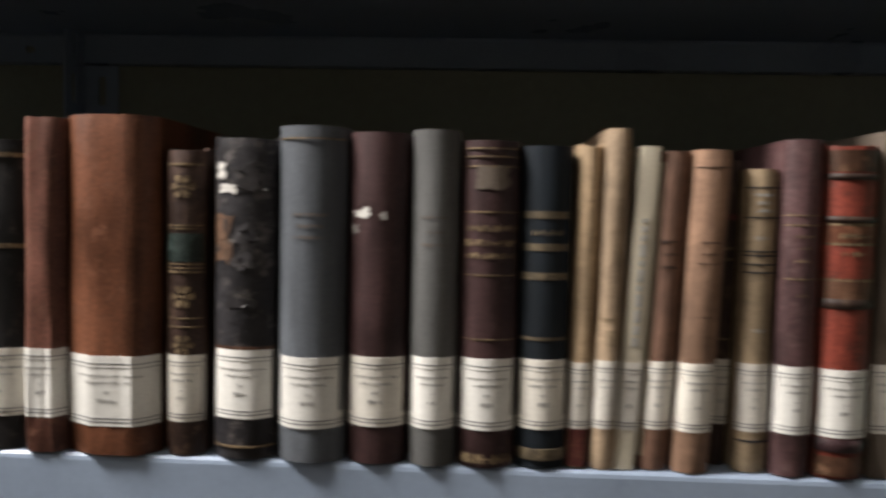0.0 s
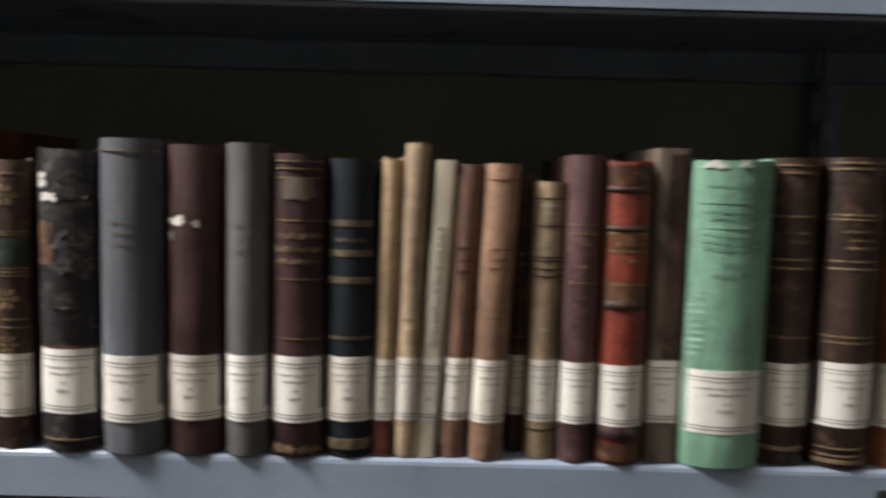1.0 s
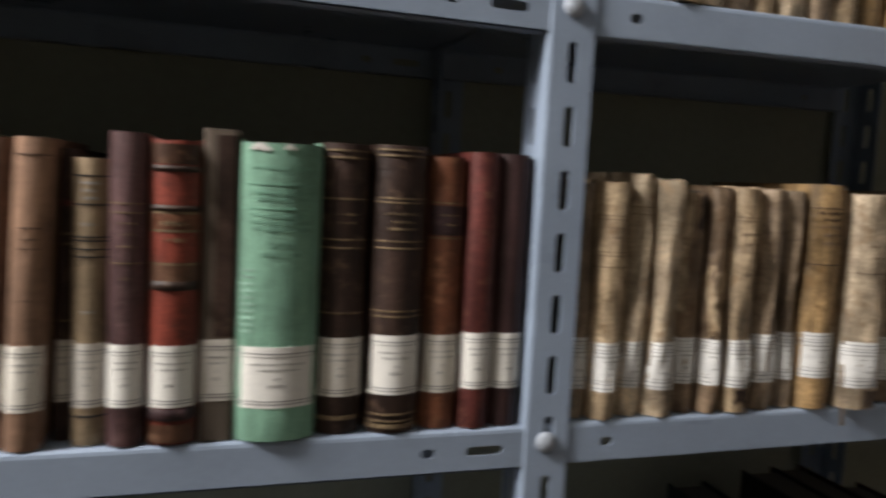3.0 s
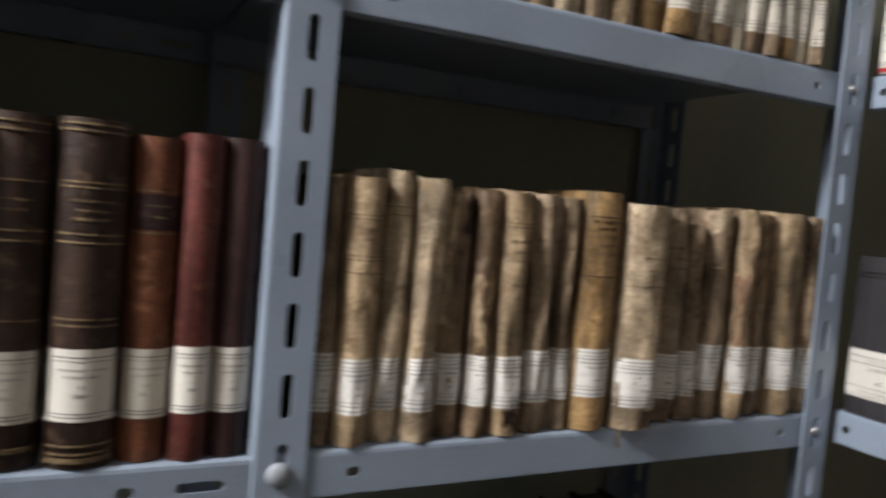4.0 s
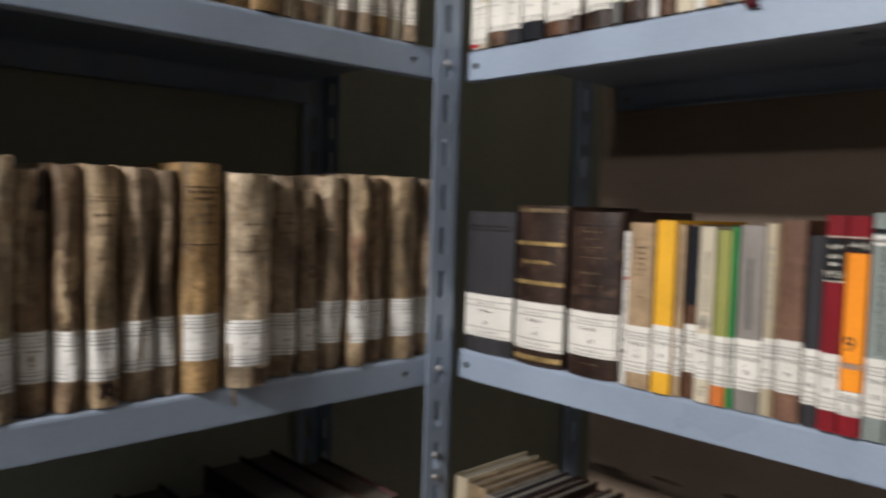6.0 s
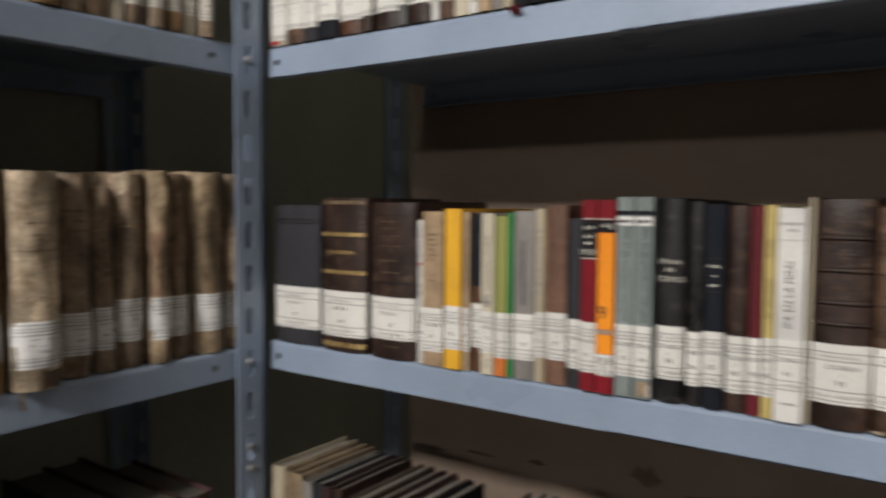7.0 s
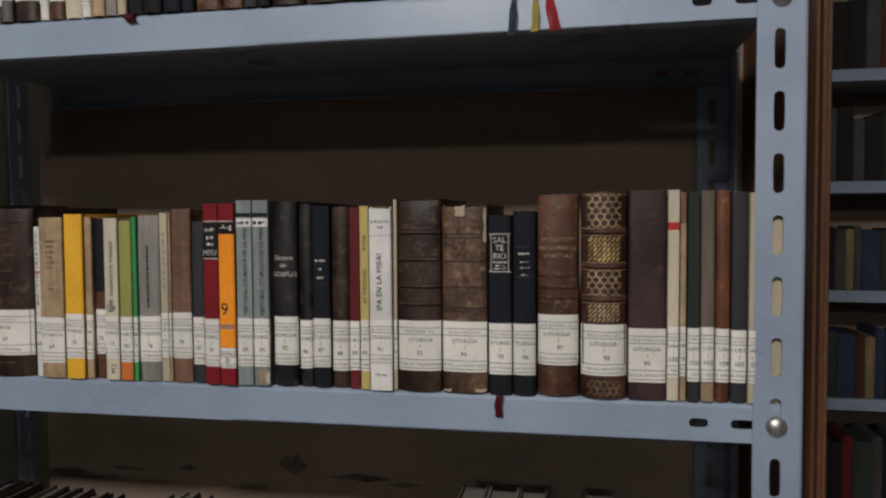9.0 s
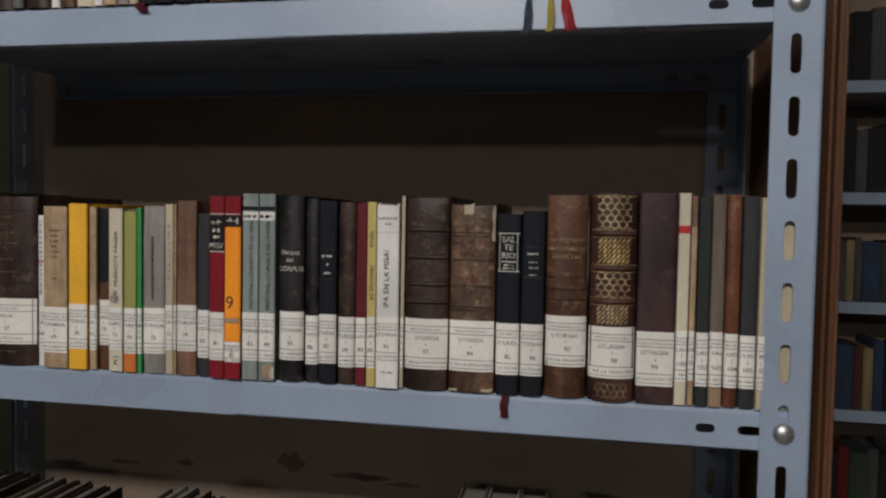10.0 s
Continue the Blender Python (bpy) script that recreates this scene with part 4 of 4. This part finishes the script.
lib(0.0373, 0.0223, 1.525, L(1.378, 1.421), "crimson", "crimson book with black title block in white letters", 0.005, flat=True, deco=[("area", "black_cloth", -0.97, 0.97, 1.476, 1.508), ("bars", "silver_print", 0.75, 0.0035, 1.5015, 1.4945), ("bars", "silver_print", 0.4, 0.0025, 1.4885), ("text", "silver_print", "MISA", 0.1, 1.481, 0.0075), ("line", "silver_print", 0.0008, 1.509, 1.4755)])
lib(0.0221, 0.0063, 1.525, L(1.377, 1.395), "crimson", "crimson book with orange paper wrapper numbered nine", 0.006, flat=True, deco=[("area", "black_cloth", -0.97, 0.97, 1.498, 1.508), ("bars", "silver_print", 0.75, 0.005, 1.503), ("area", "orange_card", -0.99, 0.99, 1.3955, 1.4975), ("area", "white_card", -0.99, 0.99, 1.412, 1.4165), ("text", "ink", "9", -0.25, 1.4305, 0.016), ("line", "silver_print", 0.0008, 1.509)])
for a, b, torn in ((0.0060, -0.0095, []), (-0.0097, -0.0252, [("patch", "tan_paper", -0.4, 0.75, 1.364, 1.376, 0.002), ("patch", "white_torn", 0.5, 0.95, 1.364, 1.374, 0.002)])):
    lib(a, b, 1.5275, L(1.379, 1.422), "grey_green", "grey-green paperback with upright printed title", 0.004, flat=True, deco=[("line", "blue_black", 0.0035, 1.5145), ("area", "white_card", -0.97, 0.97, 1.504, 1.5115), ("bars", "blue_black", 0.8, 0.003, 1.5075), ("text", "blue_black", "PASTORAL LITURGICA DE LA MISA", 0.18, 1.464, 0.0055, True, 0.92)] + torn)
lib(-0.0272, -0.0508, 1.526, L(1.381, 1.424), "black_leather", "black leather book lettered in silver", 0.003, deco=[("text", "silver_print", "Octava", 0, 1.4765, 0.006), ("text", "silver_print", "del", 0, 1.470, 0.0055), ("text", "silver_print", "CORPUS", 0, 1.462, 0.006)])
lib(-0.0515, -0.0648, 1.524, L(1.378, 1.421), "black_leather", "narrow plain black leather book", 0.001)
lib(-0.065, -0.0815, 1.522, L(1.380, 1.423), "blue_black", "blue-black cloth book with small silver title", 0.003, bulge=0.002, deco=[("bars", "silver_print", 0.6, 0.002, 1.474, 1.459), ("bars", "silver_print", 0.2, 0.002, 1.4665), ("line", "black_leather", 0.001, 1.48, 1.454)])
lib(-0.0817, -0.0983, 1.521, L(1.377, 1.421), "dark_brown", "plain dark brown leather book", 0.001)
lib(-0.0985, -0.1085, 1.5205, L(1.378, 1.421), "wine", "narrow wine-red cloth book", 0.001, flat=True)
lib(-0.1088, -0.1175, 1.5215, L(1.378, 1.4225), "mustard", "narrow mustard paperback with upright title", 0.003, flat=True, deco=[("text", "ink", "AS ORDENES", 0.1, 1.452, 0.0048, True, 0.9), ("text", "ink", "RITUAL", 0.1, 1.490, 0.0045, True, 0.85)])
lib(-0.1178, -0.1382, 1.5205, L(1.384, 1.423), "white_card", "white paperback with bold upright black title", 0.005, flat=True, ragged=0.002, deco=[("text", "ink", "IPA EN LA MISA!", -0.1, 1.456, 0.0068, True, 0.95), ("bars", "faded_ink", 0.8, 0.0022, 1.508), ("bars", "faded_ink", 0.3, 0.002, 1.503), ("line", "faded_ink", 0.0003, 1.496), ("bars", "faded_ink", 0.55, 0.002, 1.3755)])
lib(-0.1385, -0.1422, 1.527, L(1.380, 1.423), "pale_board", "thin pale board-bound booklet", 0.001, flat=True)
lib(-0.1425, -0.1810, 1.527, L(1.380, 1.423), "dark_brown", "dark brown ribbed leather book", 0.004, ragged=0.002, wavy=0.0007, bulge=0.004, deco=[("band", "dark_brown", 0.0035, 1.4985, 1.4755, 1.4525, 1.4375), ("line", "embossed_brown", 0.0007, 1.5015, 1.4955, 1.4785, 1.4725, 1.4555, 1.4495), ("flower", "embossed_brown", 0.0, 1.487, 0.0048), ("flower", "embossed_brown", 0.0, 1.464, 0.0048), ("flower", "embossed_brown", 0.0, 1.510, 0.0048), ("bars", "warm_brown", 0.6, 0.001, 1.505, 1.463)])
lib(-0.1815, -0.2205, 1.522, L(1.380, 1.423), "worn_brown", "worn brown leather book with torn paper at its head", 0.004, ragged=0.003, wavy=0.0006, bulge=0.003, deco=[("patch", "pale_board", -0.38, 0.05, 1.512, 1.5205, 0.003), ("line", "dark_brown", 0.0011, 1.497, 1.494, 1.474, 1.452, 1.4345, 1.432), ("patch", "warm_brown", -0.5, 0.1, 1.478, 1.492, 0.006), ("patch", "chestnut", 0.0, 0.25, 1.456, 1.463, 0.006), ("patch", "pale_board", 0.86, 0.97, 1.49, 1.519, 0.003), ("patch", "pale_board", -0.95, -0.6, 1.363, 1.3645, 0.002), ("patch", "pale_board", 0.5, 0.95, 1.363, 1.3655, 0.002)])
lib(-0.2213, -0.2413, 1.513, L(1.379, 1.422), "blue_black", "black cloth book with boxed silver title", 0.004, bulge=0.002, deco=[("line", "silver_print", 0.0007, 1.497, 1.4655), ("area", "silver_print", -0.78, -0.72, 1.4655, 1.497), ("area", "silver_print", 0.72, 0.78, 1.4655, 1.497), ("text", "silver_print", "SAL", 0, 1.4922, 0.007), ("text", "silver_print", "TE", 0, 1.4855, 0.007), ("text", "silver_print", "RIO", 0, 1.4788, 0.007), ("bars", "silver_print", 0.6, 0.0016, 1.4735, 1.4705), ("bars", "silver_print", 0.5, 0.0014, 1.468)])
lib(-0.2418, -0.2612, 1.516, L(1.379, 1.422), "blue_black", "black cloth book with small silver title", 0.004, bulge=0.003, deco=[("bars", "silver_print", 0.5, 0.0016, 1.4805, 1.4735, 1.469), ("line", "black_leather", 0.0012, 1.486, 1.461), ("bars", "silver_print", 0.35, 0.001, 1.463)])
lib(-0.2620, -0.2962, 1.530, L(1.388, 1.430), "warm_brown", "brown leather book with three worn gilt title lines", 0.003, wavy=0.0006, ragged=0.001, deco=[("text", "rubbed_gilt", "OFFICIUM", -0.05, 1.4925, 0.0046, False, 1.15), ("text", "rubbed_gilt", "HEBDOMADAE", 0.0, 1.4855, 0.0044, False, 1.0), ("text", "rubbed_gilt", "SANCTAE", 0.0, 1.479, 0.0046, False, 1.05), ("line", "dark_brown", 0.0012, 1.462, 1.452, 1.4435)])
gold = lib(-0.2975, -0.3353, 1.531, L(1.381, 1.423), "gilded_brown", "brown leather book richly tooled with gilt lattice panels", 0.006, bulge=0.0085, deco=[("band", "gilded_brown", 0.004, 1.4985, 1.4705, 1.4435), ("line", "rubbed_gilt", 0.0006, 1.5015, 1.4955, 1.4735, 1.4675, 1.4465, 1.4405, 1.529)])
lib(-0.3358, -0.3660, 1.532, L(1.376, 1.420), "maroon", "plain dark maroon cloth book", 0.002, flat=True)
lib(-0.3663, -0.3760, 1.532, L(1.381, 1.422), "cream", "pale book with a red stripe", 0.002, flat=True, deco=[("area", "red_print", -0.99, 0.99, 1.500, 1.506)])
lib(-0.3762, -0.3815, 1.530, L(1.382, 1.422), "tan_paper", "thin tan paper booklet", 0.001, flat=True, deco=[("area", "pinkish_brown", -0.97, 0.97, 1.505, 1.53)])
lib(-0.3818, -0.3920, 1.529, L(1.378, 1.421), "dark_green", "narrow dark green cloth book", 0.002, flat=True)
lib(-0.3922, -0.4033, 1.531, L(1.378, 1.422), "taupe", "narrow grey-brown cloth book", 0.002, bulge=0.002, deco=[("area", "tan_paper", -0.9, 0.9, 1.362, 1.377)])
lib(-0.4036, -0.4150, 1.531, L(1.378, 1.421), "chestnut", "narrow reddish-brown leather book", 0.002)
lib(-0.4153, -0.4280, 1.530, L(1.378, 1.420), "charcoal", "narrow black cloth book by the end post", 0.002, bulge=0.002)
lib(-0.4283, -0.4345, 1.529, L(1.378, 1.420), "pale_board", "thin cream booklet behind the end post", 0.002, flat=True, no=105)
lib(-0.4350, -0.4595, 1.524, None, "pale_board", "cream board-bound book behind the slotted end post", -0.004, flat=True, no=105)

# gilt tooling on the ribbed book: interlaced rings and rows of slanting leaves
sp = Spine(0.0372, 0.169, 0.0085, 0.0, 0.0, 0.0)
base = PLATE_C + 0.0008


def tooling(z0, z1, cols, rows, woven, mat):
    verts, faces = [], []
    du, dz = 1.36 / cols, (z1 - z0) / rows
    for i in range(rows):
        for j in range(cols + (0 if woven or i % 2 else 1)):
            u = -0.68 + du * (j + (0.5 if woven or i % 2 else 0.0))
            z = z0 + dz * (i + 0.5) - base
            b0 = len(verts)
            if woven:
                for q in range(8):
                    a = 2 * math.pi * q / 8
                    along, across = 0.62 * math.cos(a), 0.20 * math.sin(a)
                    verts.append(sp.at(u + du * (0.75 * along - across), z + dz * (0.85 * along + across), 0.0006))
                faces.append(tuple(range(b0, b0 + 8)))
                continue
            for q in range(14):
                a = 2 * math.pi * q / 14
                for r in (1.10, 0.80):
                    verts.append(sp.at(max(-0.74, min(0.74, u + 0.5 * du * r * math.cos(a))), z + 0.78 * dz * r * math.sin(a) * 0.9, 0.0006))
            faces += [(b0 + 2 * q, b0 + 2 * ((q + 1) % 14), b0 + 2 * ((q + 1) % 14) + 1, b0 + 2 * q + 1) for q in range(14)]
    mesh_object("gilt_tooling", verts, faces, mat, gold)


tooling(1.5035, 1.5275, 4, 5, False, "rubbed_gilt")
tooling(1.4745, 1.4945, 7, 5, True, "gilt")
tooling(1.4480, 1.4665, 4, 4, False, "rubbed_gilt")
tooling(1.4250, 1.4400, 7, 4, True, "rubbed_gilt")
tooling(1.3660, 1.3760, 5, 2, False, "dull_gilt")

# upper shelf of the right-angled unit: only the feet of the books and their labels
rng = random.Random(11)
UP = PLATE_C + STEP
at = 0.018
for w, mat, foot in ((0.012, "white_card", 0.006), (0.012, "cream", 0.006), (0.027, "worn_brown", 0.016), (0.02, "charcoal", 0.015), (0.03, "blue_black", 0.019), (0.034, "warm_brown", 0.015), (0.014, "dark_brown", 0.016), (0.034, "dark_brown", 0.017),
                     (0.012, "grey_cloth", 0.02), (0.027, "dark_brown", 0.019), (0.010, "white_card", 0.016), (0.016, "warm_brown", 0.017), (0.019, "cream", 0.02), (0.010, "white_card", 0.012), (0.014, "tan_paper", 0.016), (0.012, "grey_card", 0.016), (0.010, "pale_board", 0.014), (0.016, "black_cloth", 0.018), (0.019, "black_cloth", 0.018), (0.018, "blue_black", 0.017), (0.013, "blue_black", 0.018),
                     (0.027, "warm_brown", 0.02), (0.020, "worn_brown", 0.02), (0.014, "charcoal", 0.02), (0.012, "black_cloth", 0.02), (0.031, "dark_brown", 0.019), (0.038, "dark_brown", 0.021), (0.038, "black_leather", 0.021), (0.03, "worn_brown", 0.02), (0.035, "dark_brown", 0.02), (0.02, "black_cloth", 0.018), (0.028, "maroon", 0.02), (0.03, "warm_brown", 0.02), (0.022, "charcoal", 0.018), (0.025, "dark_green", 0.02), (0.03, "dark_brown", 0.02)):
    more = [("area", "red_print", -0.98, 0.98, UP + 0.002, UP + 0.013)] if at < 0.02 else []
    if at + w > 0.873:
        break
    book("C+", at, at + w - 0.0006, UP + 0.165 + 0.02 * rng.random(), L(UP + foot, UP + foot + 0.044), mat, "library book with white shelf label on the upper shelf", 0.002 + 0.003 * rng.random(), deco=more, paper_mat="label_paper")
    at += w
# unseen upper row, added and made tall to block lamp light
at = -0.375
for i in range(28):
    w = rng.uniform(0.026, 0.042)
    if at + w > 0.515:
        break
    book("A+", at, at + w - 0.0006, PLATE_A + STEP + rng.uniform(0.25, 0.285), L(PLATE_A + STEP + 0.024, PLATE_A + STEP + 0.068), rng.choice(("dark_brown", "warm_brown", "maroon", "black_leather", "worn_brown", "charcoal")), "unseen leather-bound book on the upper shelf, added to block light", 0.002)
    at += w
at = 0.006
UB = PLATE_B + STEP
# the first ten are drawn extra tall, out of view, to block lamp light
for i, (w, mat) in enumerate(((0.026, "parchment"), (0.03, "parchment_dark"), (0.022, "parchment"), (0.028, "parchment_pale"), (0.03, "parchment_grey"), (0.024, "parchment"), (0.03, "parchment_pale"), (0.026, "parchment_grey"), (0.026, "parchment"), (0.03, "parchment_ochre"), (0.034, "parchment_ochre"), (0.014, "parchment_pale"), (0.03, "parchment_dark"), (0.016, "cream"), (0.022, "parchment_dark"), (0.02, "parchment_grey"), (0.02, "parchment_ochre"), (0.018, "cream"), (0.016, "parchment_grey"))):
    foot = UB + 0.022 + 0.006 * rng.random()
    book("B+", at, at + w - 0.0006, UB + (0.275 if i < 10 else 0.22) + 0.01 * rng.random(), L(foot, foot + 0.042), mat, "parchment book with white shelf label on the upper shelf", 0.008 * rng.random() - 0.004, wavy=0.0025, paper_mat="dim_label")
    at += w

# lower shelf of the right-angled unit: tops of the books
LO = PLATE_C - STEP
at = 0.012
for i, (w, mat, top, pages) in enumerate(((0.022, "pale_board", 1.214, "grey_page_edge"), (0.016, "old_tan", 1.212, "grey_page_edge"), (0.016, "old_tan", 1.212, "grey_page_edge"), (0.014, "grey_card", 1.206, "grey_page_edge"), (0.018, "charcoal", 1.208, "grey_page_edge"), (0.012, "maroon", 1.207, "grey_page_edge"),
                                          (0.016, "dark_brown", 1.208, "grey_page_edge"), (0.014, "maroon", 1.199, "grey_page_edge"), (0.018, "taupe", 1.205, "grey_page_edge"), (0.016, "dark_brown", 1.204, "grey_page_edge"), (0.018, "maroon", 1.204, "grey_page_edge"), (0.02, "maroon", 1.202, "grey_page_edge"), (0.018, "black_cloth", 1.200, "grey_page_edge"),
                                          (0.03, "maroon", 1.172, "grey_page_edge"), (0.03, "old_tan", 1.165, "grey_page_edge"), (0.016, "taupe", 1.205, "grey_page_edge"), (0.016, "grey_card", 1.208, "grey_page_edge"), (0.018, "dark_brown", 1.206, "grey_page_edge"), (0.012, "black_cloth", 1.20, "grey_page_edge"),
                                          (0.014, "taupe", 1.200, "grey_page_edge"), (0.02, "grey_card", 1.199, "grey_page_edge"), (0.016, "grey_card", 1.197, "grey_page_edge"), (0.022, "charcoal", 1.195, "grey_page_edge"), (0.03, "warm_brown", 1.16, "grey_page_edge"), (0.04, "old_tan", 1.155, "grey_page_edge"), (0.04, "dark_brown", 1.155, "grey_page_edge"), (0.04, "maroon", 1.15, "grey_page_edge"), (0.034, "taupe", 1.155, "grey_page_edge"),
                                          (0.03, "taupe", 1.213, "grey_page_edge"), (0.034, "grey_card", 1.211, "grey_page_edge"), (0.03, "taupe", 1.2105, "grey_page_edge"), (0.04, "warm_brown", 1.17, "grey_page_edge"), (0.034, "taupe", 1.212, "grey_page_edge"), (0.03, "dark_brown", 1.208, "grey_page_edge"))):
    if at + w > 0.872:
        break
    book("C-", at, at + w - 0.0006, top, None, mat, "worn library book on the lower shelf, seen from above", 0.003 + 0.003 * rng.random(), pages=pages, deep=0.128 + (0.07 if 1.21 < top and i > 20 else 0.004 * rng.random()), flat=w < 0.015)
    at += w
at = 0.20
for w, mat, top, deep in ((0.05, "dark_green", 1.205, 0.20), (0.05, "charcoal", 1.20, 0.17), (0.05, "black_leather", 1.215, 0.2), (0.045, "dark_brown", 1.212, 0.21), (0.04, "maroon_light", 1.208, 0.16)):
    book("B-", at + 0.03, at + 0.03 + w - 0.0006, top, None, mat, "large dark book on the lower corner shelf", 0.002, deep=deep, pages="dark_page")
    at += w


# ---------------------------------------------------------------- ribbons that hang over the shelf edges
def ribbon(label, mat, s, top, drop, wide, sway, tail=0, place=AT_C):
    bm = bmesh.new()
    n = 10
    for k in range(max(1, tail)):
        off = (k - (tail - 1) / 2) * wide * 0.45 if tail else 0.0
        prev = None
        for i in range(n + 1):
            v = i / n
            spread = off * (0.2 + 1.1 * v)
            ww = wide if not tail else wide * 0.4
            x = s + sway * v * v + spread + 0.0006 * math.sin(9 * v + k)
            y = -0.0035 - 0.0015 * math.sin(math.pi * v) - 0.0004 * k
            if i == 0:
                y = 0.012
            row = [bm.verts.new((x - ww / 2, y, top + 0.001 - drop * max(0, v - 0.08))), bm.verts.new((x + ww / 2, y - 0.0004, top + 0.001 - drop * max(0, v - 0.08)))]
            if prev:
                bm.faces.new((prev[0], prev[1], row[1], row[0]))
            prev = row
    bmesh.ops.solidify(bm, geom=bm.faces[:], thickness=0.0004)
    ob = tagged(part("ribbon", bm, mat), label, "ribbon", "marker ribbons")
    ob.matrix_world = place


ribbon("dark red marker ribbon hanging from a book", "ribbon_wine", 0.670, PLATE_C, 0.021, 0.006, -0.0006)
ribbon("dark red marker ribbon tip over the shelf edge", "ribbon_wine", 0.334, UP, 0.009, 0.010, 0.004)
ribbon("pale parchment tie hanging from a crumpled book", "parchment_pale", 0.262, PLATE_B + 0.0035, 0.019, 0.004, 0.002, 0, AT_B)
ribbon("grey-blue marker ribbon with frayed end", "ribbon_blue", 0.684, UP, 0.041, 0.0045, -0.003, 3)
ribbon("yellow marker ribbon with frayed end", "ribbon_yellow", 0.7015, UP, 0.039, 0.0042, -0.001, 3)
ribbon("red marker ribbon with frayed end", "ribbon_red", 0.712, UP, 0.039, 0.0050, 0.006, 4)

# ---------------------------------------------------------------- the bookcase in the dark aisle beyond
far = shelving("distant grey metal shelving in the dark aisle", pose(2.80, -0.75, 0, 0, 0, -90))
far["label"] = "distant grey metal shelving full of books in the dark"
for px, cn in ((0.0, -1), (1.1, 1)):
    part("post", box_bm(px, -0.004, 0, px + 0.036, 0.036, 2.4, 0.001), "shelf_paint", far)
FAR_TOPS = (1.925, 1.605, 1.289, 0.972)
for z in FAR_TOPS:
    bm = box_bm(0.0, 0.0, z - 0.034, 1.136, 0.30, z, 0.001)
    part("shelf", bm, "shelf_paint", far)
part("back_sheet", box_bm(0.0, 0.302, 0.0, 1.136, 0.306, 2.4), "back_hardboard", far)
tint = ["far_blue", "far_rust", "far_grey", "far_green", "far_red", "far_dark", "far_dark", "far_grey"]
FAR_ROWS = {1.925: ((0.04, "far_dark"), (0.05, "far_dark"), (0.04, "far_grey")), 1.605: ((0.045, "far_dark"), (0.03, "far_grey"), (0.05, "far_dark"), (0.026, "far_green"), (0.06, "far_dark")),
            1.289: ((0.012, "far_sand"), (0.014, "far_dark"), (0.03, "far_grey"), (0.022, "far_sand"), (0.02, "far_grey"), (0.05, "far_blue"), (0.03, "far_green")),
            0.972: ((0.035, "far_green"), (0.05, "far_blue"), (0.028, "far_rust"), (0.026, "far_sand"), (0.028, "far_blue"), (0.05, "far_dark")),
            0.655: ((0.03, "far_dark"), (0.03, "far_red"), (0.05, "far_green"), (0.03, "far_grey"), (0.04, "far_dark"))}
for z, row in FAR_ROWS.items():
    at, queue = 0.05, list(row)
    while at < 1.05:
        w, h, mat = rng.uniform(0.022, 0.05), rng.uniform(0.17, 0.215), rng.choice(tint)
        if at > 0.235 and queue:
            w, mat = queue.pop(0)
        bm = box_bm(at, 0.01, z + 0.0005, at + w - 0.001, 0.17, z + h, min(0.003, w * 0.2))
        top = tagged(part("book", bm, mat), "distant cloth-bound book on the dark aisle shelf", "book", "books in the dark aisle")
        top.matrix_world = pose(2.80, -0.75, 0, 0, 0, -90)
        at += w
part("shelf", box_bm(0.0, 0.0, 0.655 - 0.034, 1.136, 0.30, 0.655, 0.001), "shelf_paint", far)
